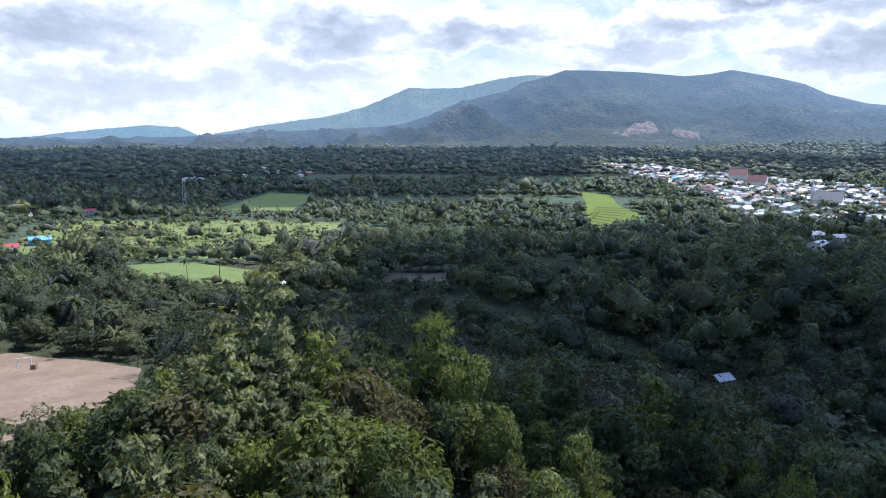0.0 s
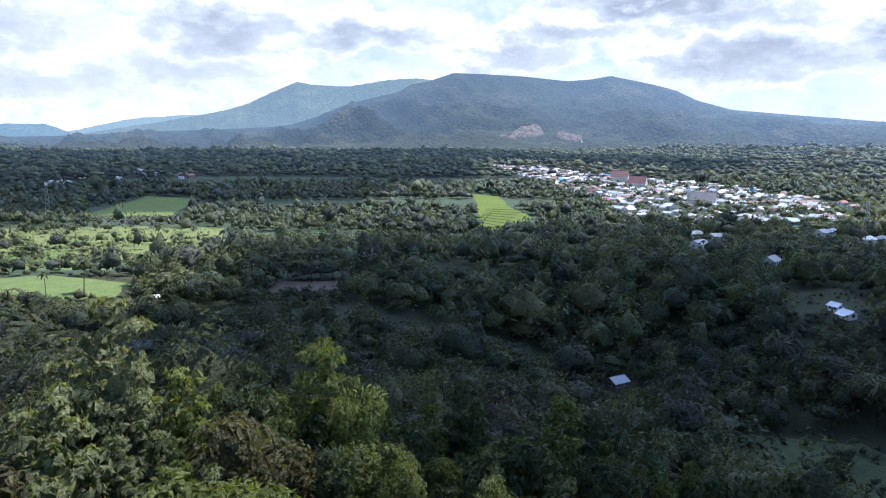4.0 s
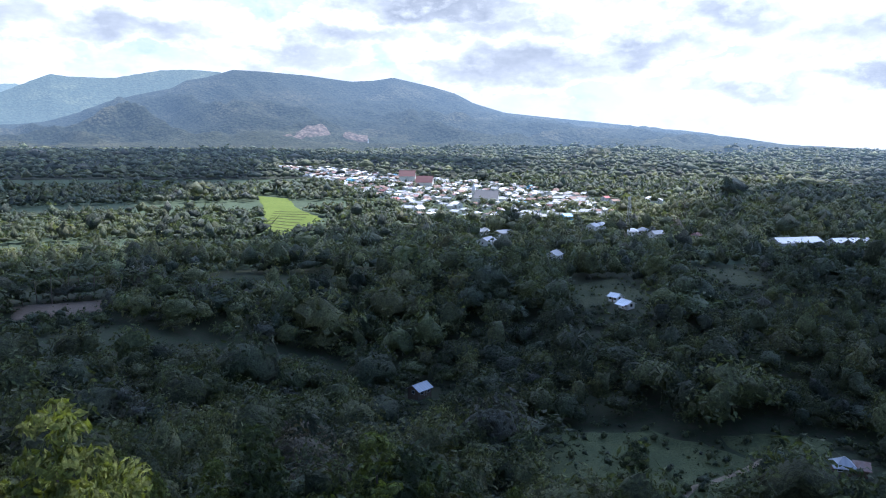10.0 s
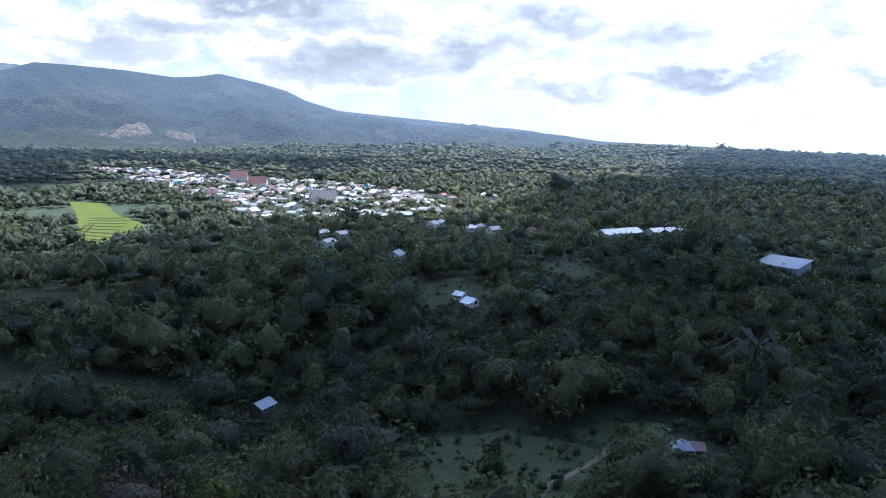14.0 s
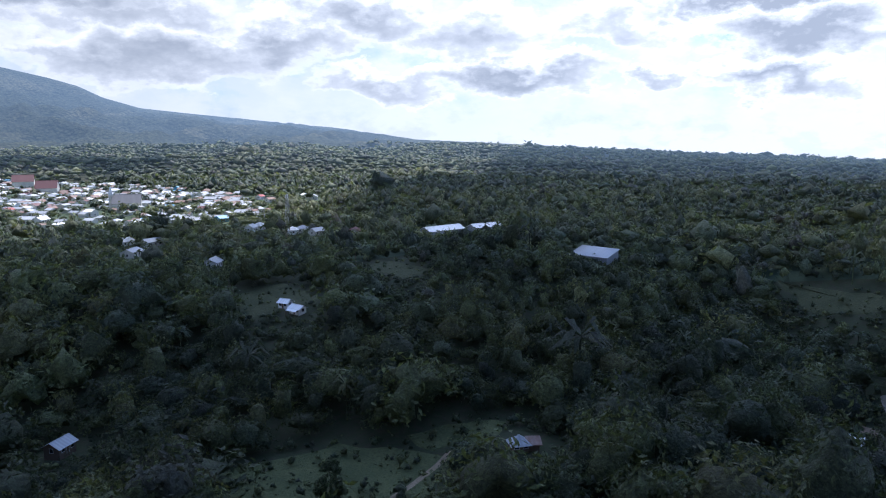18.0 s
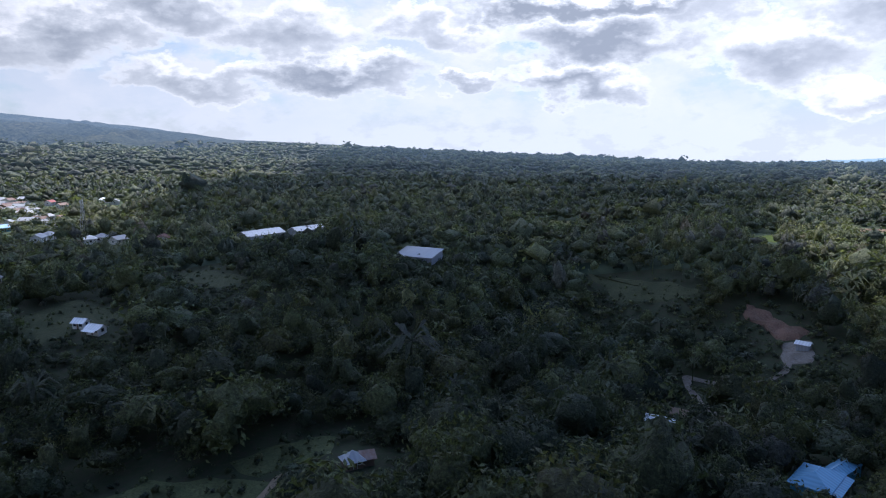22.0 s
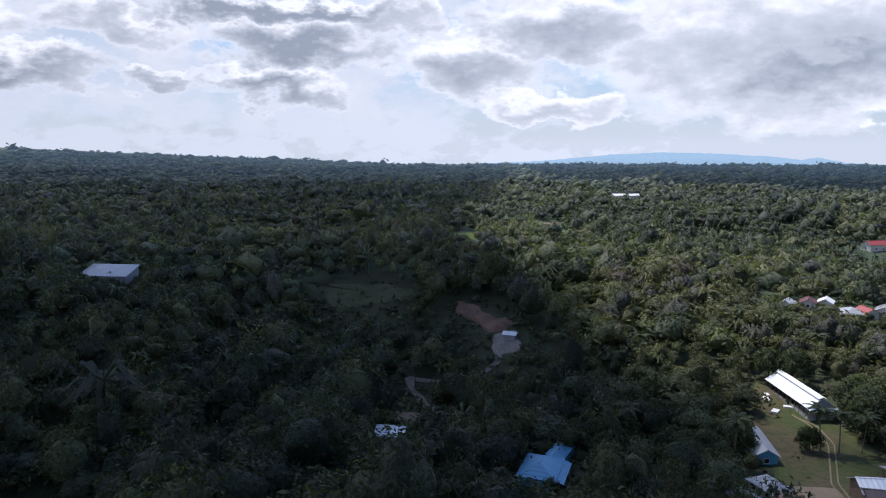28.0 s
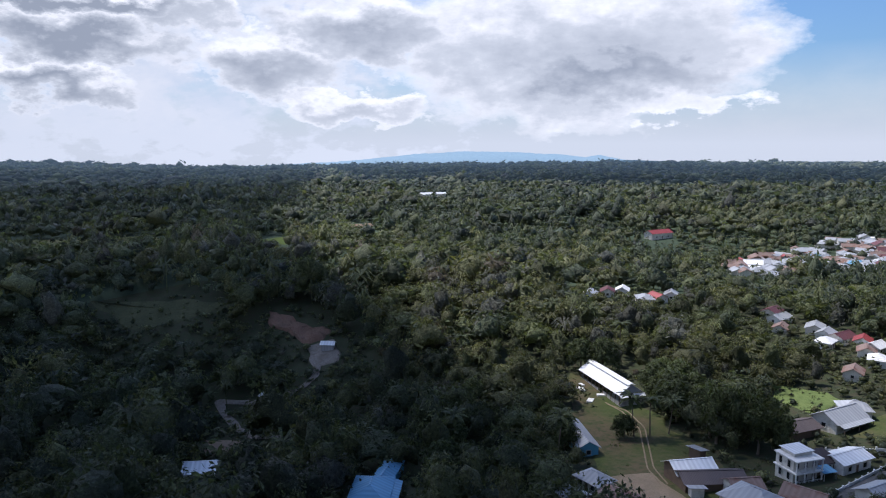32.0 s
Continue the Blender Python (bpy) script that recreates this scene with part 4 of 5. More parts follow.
# ---------------------------------------------------------------- buildings
def sheets(name, color, rust=None, rough=0.45, pitch=1.1, metallic=0.0):
    """Corrugated roofing: ribs and sheet joints across the slope, streaks and rust."""
    mat, n, bsdf = material(name, rough, metallic, 0.4)
    where = n.add("ShaderNodeTexCoord").outputs["Object"]
    rib = n.add("ShaderNodeTexWave", {"wave_type": "BANDS", "bands_direction": "X", "wave_profile": "SIN"}, i0=where, Scale=0.314 / pitch).outputs[1]
    streak = n.noise(n.add("ShaderNodeVectorMath", {"operation": "MULTIPLY"}, i0=where, i1=(1.6, 0.12, 0.12)).outputs[0], 1.0, 5, 0.6)
    each = n.add("ShaderNodeObjectInfo").outputs["Random"]
    k = n.math("ADD", n.math("MULTIPLY", rib, 0.16), n.math("ADD", n.math("MULTIPLY", streak, 0.4), n.math("ADD", n.math("MULTIPLY", each, 0.2), 0.5)))
    col = n.mix(1.0, (*color, 1), n.add("ShaderNodeCombineColor", i0=k, i1=k, i2=k).outputs[0], "MULTIPLY")
    if rust:
        col = n.mix(n.ramp(n.noise(where, 0.35, 6, 0.62), (0.46, (0, 0, 0)), (0.6, (0.85, 0.85, 0.85))), col, (*rust, 1))
    n.put(bsdf, "Base_Color", col)
    n.put(bsdf, "Normal", n.add("ShaderNodeBump", Strength=0.5, Distance=0.06, Height=rib).outputs[0])
    return mat


M["zinc"] = sheets("zinc_roof", (0.38, 0.395, 0.42))
M["white_roof"] = sheets("white_roof", (0.82, 0.83, 0.84), rough=0.5)
M["grey_roof"] = sheets("grey_roof", (0.34, 0.36, 0.39), rough=0.6)
M["rusty"] = sheets("rusty_roof", (0.24, 0.17, 0.145), (0.16, 0.075, 0.05), 0.75)
M["red_roof"] = sheets("red_roof", (0.30, 0.055, 0.055), rough=0.55)
M["maroon"] = sheets("maroon_roof", (0.125, 0.045, 0.05), rough=0.6)
M["slate"] = sheets("slate_roof", (0.15, 0.155, 0.17), rough=0.6)
M["blue_roof"] = sheets("blue_roof", (0.15, 0.35, 0.53), rough=0.5)
M["brown_tiles"] = sheets("brown_tile_roof", (0.105, 0.085, 0.085), rough=0.7, pitch=0.35)
M["plaster"] = surface("pale_plaster", (0.66, 0.64, 0.58), 0.2, 1, 0.85, stain=(0.42, 0.39, 0.34))
M["white_wall"] = surface("white_wall", (0.78, 0.77, 0.74), 0.15, 1, 0.85, stain=(0.52, 0.50, 0.46))
M["blue_wall"] = surface("blue_wall", (0.12, 0.36, 0.52), 0.2, 1, 0.8)
M["timber"] = surface("weathered_timber", (0.17, 0.12, 0.085), 0.4, 2, 0.9, bump=0.01)
M["pane"] = surface("dark_glass", (0.02, 0.025, 0.03), 0.1, 1, 0.08, spec=0.6)
M["frame"] = surface("window_frame", (0.55, 0.53, 0.50), 0.1, 1, 0.6)
M["concrete"] = surface("concrete", (0.42, 0.40, 0.37), 0.25, 1, 0.9, stain=(0.25, 0.23, 0.21))
M["metal"] = surface("galvanised_steel", (0.45, 0.46, 0.47), 0.2, 2, 0.45, 0.8)


def box(bm, x0, y0, z0, x1, y1, z1):
    v = [bm.verts.new((x, y, z)) for z in (z0, z1) for x, y in ((x0, y0), (x1, y0), (x1, y1), (x0, y1))]
    for f in ((0, 3, 2, 1), (4, 5, 6, 7), (0, 1, 5, 4), (1, 2, 6, 5), (2, 3, 7, 6), (3, 0, 4, 7)):
        bm.faces.new([v[i] for i in f])


def slab(bm, corners, thick):
    """A thick sheet over corners given in order."""
    top = [bm.verts.new(c) for c in corners]
    low = [bm.verts.new((c[0], c[1], c[2] - thick)) for c in corners]
    bm.faces.new(top)
    bm.faces.new(low[::-1])
    n = len(corners)
    for i in range(n):
        bm.faces.new((top[i], low[i], low[(i + 1) % n], top[(i + 1) % n]))


def opening(name, root, x, y, z, w, h, face, thick=0.08, mat="pane", sill=True):
    """A window or door on a wall; face: the wall's outward side, x or y with sign."""
    bm = bmesh.new()
    box(bm, -w / 2, -0.03, -h / 2, w / 2, 0.03, h / 2)
    ob = part(name, bm, M[mat], root)
    turn = {"-y": 0, "+x": 90, "+y": 180, "-x": 270}[face]
    ob.matrix_basis = pose(x, y, z, 0, 0, turn)
    bm = bmesh.new()
    for s in (-1, 1):
        box(bm, s * w / 2 - 0.05, -thick, -h / 2, s * w / 2 + 0.05, 0.02, h / 2)
    box(bm, -w / 2 - 0.05, -thick, h / 2, w / 2 + 0.05, 0.02, h / 2 + 0.1)
    if sill:
        box(bm, -w / 2 - 0.1, -thick - 0.05, -h / 2 - 0.1, w / 2 + 0.1, 0.02, -h / 2)
    part("frame", bm, M["frame"], ob)
    return ob


def house(wide, deep, high, rise, roof, wall_mat, roof_mat, label, category="house", group="", name="house", over=0.6, openings=True, veranda=False):
    """A house at the origin, the ridge along x: walls, a gabled, hipped or leaning roof, a door and windows."""
    root = tagged(new(name), label, category, group=group)
    w, d = wide / 2, deep / 2
    bm = bmesh.new()
    base = -1.6
    if roof == "lean":
        ends = [(-w, -d, high), (w, -d, high), (w, d, high + rise), (-w, d, high + rise)]
    else:
        ends = [(-w, -d, high), (w, -d, high), (w, d, high), (-w, d, high)]
    lo = [bm.verts.new((x, y, base)) for x, y, _ in ends]
    hi = [bm.verts.new(e) for e in ends]
    for i in range(4):
        bm.faces.new((lo[i], lo[(i + 1) % 4], hi[(i + 1) % 4], hi[i]))
    if roof == "gable":
        for s in (-1, 1):
            a, b, c = bm.verts.new((s * w, -d, high)), bm.verts.new((s * w, d, high)), bm.verts.new((s * w, 0, high + rise))
            bm.faces.new((a, b, c))
    part("wall", bm, M[wall_mat], root)
    o, drop = over, over * rise / d
    for side in (-1, 1) if roof in ("gable", "hip") else ():
        bm = bmesh.new()
        if roof == "gable":
            slab(bm, [(-w - o, side * (d + o), high - drop + 0.1), (w + o, side * (d + o), high - drop + 0.1), (w + o, 0, high + rise + 0.1), (-w - o, 0, high + rise + 0.1)][::side], 0.09)
        else:
            slab(bm, [(-w - o, side * (d + o), high - drop * 0.6 + 0.1), (w + o, side * (d + o), high - drop * 0.6 + 0.1), (max(w - d, 0.3), 0, high + rise + 0.1), (-max(w - d, 0.3), 0, high + rise + 0.1)][::side], 0.09)
        part("roof", bm, M[roof_mat], root)
    if roof == "hip":
        for side in (-1, 1):
            bm = bmesh.new()
            slab(bm, [(side * (w + o), -d - o, high - drop * 0.6 + 0.1), (side * (w + o), d + o, high - drop * 0.6 + 0.1), (side * max(w - d, 0.3), 0, high + rise + 0.1)][::side], 0.09)
            ob = part("hip", bm, M[roof_mat], root)
    if roof == "lean":
        bm = bmesh.new()
        slab(bm, [(-w - o, -d - o, high - drop / 2 + 0.1), (w + o, -d - o, high - drop / 2 + 0.1), (w + o, d + o, high + rise + drop / 2 + 0.1), (-w - o, d + o, high + rise + drop / 2 + 0.1)], 0.12)
        part("roof", bm, M[roof_mat], root)
    else:
        bm = bmesh.new()
        r = w + o if roof == "gable" else max(w - d, 0.3)
        slab(bm, [(-r, -0.22, high + rise + 0.13), (r, -0.22, high + rise + 0.13), (r, 0.22, high + rise + 0.13), (-r, 0.22, high + rise + 0.13)], 0.07)
        part("ridge_cap", bm, M[roof_mat], root)
    if openings == "few":
        for sort, x, z, ww, hh, stuff in (("door", 0, 1.0, 0.95, 2.0, "timber"), ("window", -0.55 * w, 1.5, 1.2, 1.1, "pane"), ("window", 0.55 * w, 1.5, 1.2, 1.1, "pane")):
            bm = bmesh.new()
            box(bm, x - ww / 2, -d - 0.05, z - hh / 2, x + ww / 2, -d + 0.05, z + hh / 2)
            part(sort, bm, M[stuff], root)
    elif openings:
        opening("door", root, 0, -d, 1.0, 0.9, 2.0, "-y", mat="timber", sill=False)
        for x in (-0.55 * w, 0.55 * w):
            opening("window", root, x, -d, 1.5, 1.2, 1.1, "-y")
        opening("window", root, w, 0, 1.5, 1.2, 1.1, "+x")
        opening("window", root, -w, 0, 1.5, 1.2, 1.1, "-x")
    if veranda:
        bm = bmesh.new()
        slab(bm, [(-w, -d - 2.2, high - 0.7), (w, -d - 2.2, high - 0.7), (w, -d, high - 0.1), (-w, -d, high - 0.1)], 0.08)
        part("veranda_roof", bm, M[roof_mat], root)
        for x in (-w + 0.2, 0, w - 0.2):
            bm = bmesh.new()
            box(bm, x - 0.07, -d - 2.1, -1.2, x + 0.07, -d - 1.96, high - 0.7)
            part("post", bm, M["timber"], root)
    return root


def stand(ob, x, y, turn, lift=0.0):
    ob.matrix_basis = pose(x, y, float(land(x, y)) + lift, 0, 0, turn)
    return ob


def heading(ax, ay, bx, by):
    return math.degrees(math.atan2(by - ay, bx - ax))


# scattered buildings of the plain and the valley
stand(house(21, 11, 2.0, 2.9, "lean", "zinc", "zinc", "large metal warehouse with pale leaning roof", "warehouse", name="warehouse", openings=False), 342.3, 192.3, heading(337, 200, 334, 175.7))
stand(house(31, 12, 2.6, 2.6, "gable", "zinc", "white_roof", "long white-roofed factory shed among trees", "shed", "factory sheds", "factory_shed", openings=False), 403, 334, heading(388, 343, 418, 336))
stand(house(24, 9, 3.6, 2.2, "gable", "zinc", "white_roof", "second white-roofed factory shed", "shed", "factory sheds", "factory_shed", openings=False), 430, 316, heading(418, 320, 441, 312))
stand(house(5.4, 3.4, 2.2, 0.9, "gable", "white_wall", "white_roof", "white house with pale roof in a meadow", veranda=True), 185, 238, heading(185, 245, 185, 233))
stand(house(4, 3.6, 2.3, 1.0, "gable", "white_wall", "white_roof", "small white annex beside the meadow house", "outbuilding", name="annex"), 187, 247, heading(185, 245, 186, 240))
stand(house(6, 5, 2.4, 1.3, "gable", "timber", "zinc", "timber hut with a shiny zinc roof", "hut", name="hut"), 95, 233, heading(94, 236, 97, 229) + 90, 1.2)
stand(house(3.9, 3.7, 1.9, 1.6, "hip", "timber", "zinc", "field hut with a steep zinc pyramid roof", "hut", name="hut"), 150.5, 123.0, -40, 0.2)
stand(house(2.5, 2.2, 1.7, 0.6, "lean", "timber", "rusty", "rusty lean-to beside the field hut", "lean-to", name="lean_to", openings=False), 153.0, 120.4, -50, 0.2)
stand(house(7.0, 5.5, 2.6, 1.4, "gable", "white_wall", "white_roof", "small house with white roof in the trees"), 214, 62, heading(214, 65, 213, 59))
stand(house(11, 7.5, 3.0, 1.8, "hip", "blue_wall", "blue_roof", "house with a light blue hipped roof", veranda=True), 180, 27, heading(178, 31, 185, 25) + 20)
stand(house(14.5, 3.6, 2.8, 0.9, "gable", "blue_wall", "blue_roof", "narrow wing with light blue roof", "wing", name="wing"), 190.5, 21.5, heading(185, 26, 197, 19))
stand(house(17, 5, 3.0, 1.4, "gable", "blue_wall", "zinc", "blue-walled school building with grey roof", "school", name="school_block"), 199, -30.2, heading(208, -32, 190, -29))
stand(house(6.5, 5, 2.6, 1.4, "hip", "plaster", "grey_roof", "low house with grey hipped roof"), 172.5, -20.5, heading(174, -18, 168, -20))
stand(house(5.5, 4, 2.4, 1.0, "gable", "plaster", "grey_roof", "small grey-roofed outbuilding by the yard", "outbuilding", name="outbuilding"), 166, -12.5, 25)
stand(house(6.5, 5, 2.4, 1.5, "hip", "timber", "rusty", "low house with a dark red-brown roof by the yard"), 162.5, -20, 35)
stand(house(9, 6.5, 3.2, 1.6, "gable", "timber", "white_roof", "barn with a bright metal roof", "barn", name="barn", openings=False), 169, -42, heading(172, -39, 171, -47))
stand(house(13, 6, 2.6, 1.2, "gable", "timber", "brown_tiles", "low dark barn with weathered roof", "barn", name="barn", openings=False), 163.5, -43, heading(169, -38, 166, -50))
stand(house(3, 2.4, 2.2, 0.5, "lean", "timber", "zinc", "tiny shed with a tilted zinc roof", "shed", name="tool_shed", openings=False), 180, -52, 20)
stand(house(2.6, 2.2, 2.0, 0.5, "lean", "plaster", "grey_roof", "tiny concrete outhouse with grey roof", "outhouse", name="outhouse", openings=False), 160, -37, 70)
stand(house(10, 8, 3.0, 2.0, "hip", "plaster", "grey_roof", "house with a broad blue-grey hipped roof"), 149, -42, 20)
stand(house(6, 5, 2.6, 1.2, "gable", "plaster", "rusty", "house with a rusty red-brown roof"), 157, -46, 80)
stand(house(12, 7, 3.0, 2.0, "gable", "plaster", "grey_roof", "grey-roofed farmhouse beside a lawn", veranda=True), 182, -96, heading(183, -87, 186, -103))
stand(house(7, 6, 3.0, 1.6, "hip", "plaster", "zinc", "pale-roofed wing of the farmhouse"), 185, -104, 60)
stand(house(9, 6, 2.6, 1.2, "gable", "timber", "brown_tiles", "low dark-roofed shed by the bamboo", "shed", name="farm_shed", openings=False), 182, -83, heading(182, -78, 183, -89))
stand(house(9, 5.5, 3.0, 0.9, "gable", "white_wall", "white_roof", "white-roofed garage beside the villa", "garage", name="garage"), 160.5, -76, heading(163, -73, 164, -80))
stand(house(4.5, 3, 2.4, 0.7, "gable", "zinc", "white_roof", "small white-roofed shelter at the quarry", "shelter", name="quarry_shelter", openings=False), 305, 19.5, heading(306, 22, 304, 17))
stand(house(3.0, 2.4, 2.2, 0.6, "gable", "timber", "zinc", "small zinc-roofed hut by the quarry road", "hut", name="road_hut", openings=False), 283, 44, 30)


def long_hall():
    root = tagged(new("long_hall"), "long open-sided hall with bright metal roof", "hall")
    w, d, high, rise = 12.5, 3.6, 3.6, 2.4
    for side in (-1, 1):
        bm = bmesh.new()
        slab(bm, [(-w, side * (d + 0.7), high - 0.4), (w, side * (d + 0.7), high - 0.4), (w, side * 0.5, high + rise * 0.86), (-w, side * 0.5, high + rise * 0.86)][::side], 0.08)
        part("roof", bm, M["white_roof"], root)
        bm = bmesh.new()
        slab(bm, [(-w, side * 1.2, high + rise * 0.92), (w, side * 1.2, high + rise * 0.92), (w, 0, high + rise * 1.14), (-w, 0, high + rise * 1.14)][::side], 0.08)
        part("ridge_vent", bm, M["white_roof"], root)
        for i in range(11):
            bm = bmesh.new()
            x = -w + 0.5 + i * (2 * w - 1) / 10
            box(bm, x - 0.12, side * d - 0.12, -2, x + 0.12, side * d + 0.12, high)
            part("post", bm, M["timber"], root)
        bm = bmesh.new()
        box(bm, -w + 0.3, side * d - 0.06, -2, w - 0.3, side * d + 0.06, 1.0)
        part("low_wall", bm, M["concrete"], root)
    for s in (-1, 1):
        bm = bmesh.new()
        vs = [bm.verts.new((s * (w - 0.2), y, z)) for y, z in ((-d, high - 0.2), (d, high - 0.2), (0, high + rise))]
        bm.faces.new(vs)
        part("gable", bm, M["grey_roof"], root)
        bm = bmesh.new()
        box(bm, s * (w - 0.4) - 0.08, -d, -2, s * (w - 0.4) + 0.08, d, 1.6)
        part("end_wall", bm, M["concrete"], root)
        bm = bmesh.new()
        slab(bm, [(s * w, -d - 0.7, high - 0.4), (s * (w + 1.3), -d - 0.4, high - 0.9), (s * (w + 1.3), d + 0.4, high - 0.9), (s * w, d + 0.7, high - 0.4)][::s], 0.08)
        part("end_roof", bm, M["white_roof"], root)
    bm = bmesh.new()
    box(bm, -w, -d, -2, w, d, 0.1)
    part("floor_slab", bm, M["concrete"], root)
    return root


stand(long_hall(), 230, -57, heading(241, -57, 219, -57))


def villa():
    """Two floors with verandas in front, a flat white roof, and a lower wing with a dark hipped roof."""
    root = tagged(new("villa"), "cream two-storey villa with balconies and a dark-roofed wing", "villa")
    for k in range(2):
        z = 2.75 * k
        bm = bmesh.new()
        box(bm, -4.0, -3.2, z - (1.5 if k == 0 else 0), 4.0, 3.2, z + 2.5)
        part("storey", bm, M["plaster"], root)
        bm = bmesh.new()
        box(bm, -4.5, -4.9, z + 2.5, 4.5, 3.5, z + 2.75)
        part("floor_band", bm, M["white_wall"], root)
        if k < 2:
            for x in (-4.2, -1.4, 1.4, 4.2):
                bm = bmesh.new()
                box(bm, x - 0.16, -4.7, z - (1.5 if k == 0 else 0), x + 0.16, -4.4, z + 2.5)
                part("column", bm, M["white_wall"], root)
            bm = bmesh.new()
            box(bm, -4.3, -4.75, z + 0.85, 4.3, -4.65, z + 0.95)
            for i in range(18):
                box(bm, -4.2 + i * 0.494, -4.73, z, -4.15 + i * 0.494, -4.67, z + 0.88)
            part("railing", bm, M["white_wall"], root)
        for x in (-2.7, 0, 2.7):
            opening("window", root, x, -3.2, z + 1.35, 1.1, 1.5, "-y")
        for y in (-1.6, 1.4):
            opening("window", root, 4.0, y, z + 1.35, 1.1, 1.5, "+x")
            opening("window", root, -4.0, y, z + 1.35, 1.1, 1.5, "-x")
    bm = bmesh.new()
    box(bm, -2.7, -1.9, 5.5, 3.1, 3.0, 6.3)
    part("roof_room", bm, M["plaster"], root)
    bm = bmesh.new()
    slab(bm, [(-3.1, -2.4, 6.42), (3.5, -2.4, 6.52), (3.5, 3.4, 6.52), (-3.1, 3.4, 6.42)], 0.12)
    part("roof", bm, M["white_roof"], root, "flat white sheet roof")
    bm = bmesh.new()
    box(bm, 4.0, -1.8, -1.5, 12.5, 5.0, 2.9)
    part("wing", bm, M["plaster"], root)
    for a in ([(3.6, -2.4), (13.1, -2.4), (10.0, 1.6), (7.2, 1.6)], [(13.1, -2.4), (13.1, 5.6), (10.0, 1.6)], [(13.1, 5.6), (3.6, 5.6), (7.2, 1.6), (10.0, 1.6)], [(3.6, 5.6), (3.6, -2.4), (7.2, 1.6)]):
        bm = bmesh.new()
        slab(bm, [(x, y, 5.2 if y == 1.6 else 2.9) for x, y in a], 0.12)
        part("hip_roof", bm, M["brown_tiles"], root, "dark brown tiled hipped roof")
    bm = bmesh.new()
    slab(bm, [(3.6, -6.0, 2.5), (8.0, -6.0, 2.5), (8.0, -1.8, 3.0), (3.6, -1.8, 3.0)], 0.08)
    part("awning", bm, M["blue_roof"], root, "blue sheet awning over the entrance")
    for x in (3.8, 7.8):
        bm = bmesh.new()
        box(bm, x - 0.08, -5.9, -1.5, x + 0.08, -5.74, 2.5)
        part("awning_post", bm, M["metal"], root)
    for x in (9.3, 11.3):
        opening("window", root, x, -1.8, 1.6, 1.2, 1.5, "-y")
    for y in (0, 3.2):
        opening("window", root, 12.5, y, 1.6, 1.2, 1.5, "+x")
    opening("door", root, 5.8, -1.8, 1.05, 1.2, 2.1, "-y", mat="timber", sill=False)
    return root


home = stand(villa(), 161, -63, -90)
home.matrix_basis = home.matrix_basis @ Matrix.Diagonal((0.8, 0.8, 1.0, 1))

# ---------------------------------------------------------------- the towns
STYLES = [("gable", "plaster", "zinc", "pale house with a zinc sheet roof"), ("gable", "white_wall", "white_roof", "white house with bright metal roof"), ("hip", "plaster", "zinc", "house with a grey hipped metal roof"),
          ("gable", "plaster", "rusty", "house with a rusty brown roof"), ("gable", "white_wall", "zinc", "white-walled house with shiny zinc roof"), ("hip", "plaster", "grey_roof", "house with a dark grey roof"),
          ("gable", "plaster", "maroon", "house with a maroon metal roof"), ("hip", "white_wall", "white_roof", "white house with pale hipped roof"), ("gable", "timber", "rusty", "wooden house with old rusty roof"),
          ("gable", "blue_wall", "blue_roof", "house with a blue metal roof"), ("gable", "white_wall", "red_roof", "white house with a red roof")]
g2 = np.random.default_rng(5)
SPARE = {}


def town_house(x, y, turn, style=None, size=1.0, group="town houses", name="town_house", odds=(20, 10, 13, 16, 12, 13, 7, 4, 12, 1, 2)):
    style = int(g2.choice(len(STYLES), p=np.array(odds) / sum(odds))) if style is None else style
    key = (style, int(g2.integers(2)), name)
    roof, wall, top, words = STYLES[style]
    at = pose(x, y, float(land(x, y)) + 0.2, 0, 0, turn) @ Matrix.Scale(size, 4)
    if key in SPARE:
        ob = copy_thing(SPARE[key], at)
    else:
        ob = SPARE[key] = house(8.5 + 2.5 * key[1], 6.5 + key[1], 2.9, 1.7, roof, wall, top, words, group=group, name=name, openings="few" if name == "town_house" else True)
    ob.matrix_basis = at
    return ob


def fill_town(poly, gap, most, turn, odds=(20, 10, 13, 16, 12, 13, 7, 4, 12, 1, 2)):
    p = np.array(poly, float)
    lo, hi = p.min(0), p.max(0)
    spots = []
    a = radians(turn)
    for i in range(-80, 80):
        for j in range(-80, 80):
            u, v = i * gap + g2.uniform(-3, 3), j * gap * 0.8 + g2.uniform(-2.5, 2.5)
            x, y = p.mean(0) + (u * math.cos(a) - v * math.sin(a), u * math.sin(a) + v * math.cos(a))
            if inside(poly, np.array(x), np.array(y)):
                spots.append((x, y))
    g2.shuffle(spots)
    for x, y in spots[:most]:
        town_house(x, y, turn + float(g2.choice([0, 90, 180, 270])) + g2.uniform(-8, 8), size=g2.uniform(0.8, 1.25), odds=odds)


fill_town(TOWN, 18.0, 255, 25)
fill_town(TOWN_RIGHT, 11.0, 75, -30, (18, 4, 14, 24, 5, 18, 8, 2, 22, 0, 1))


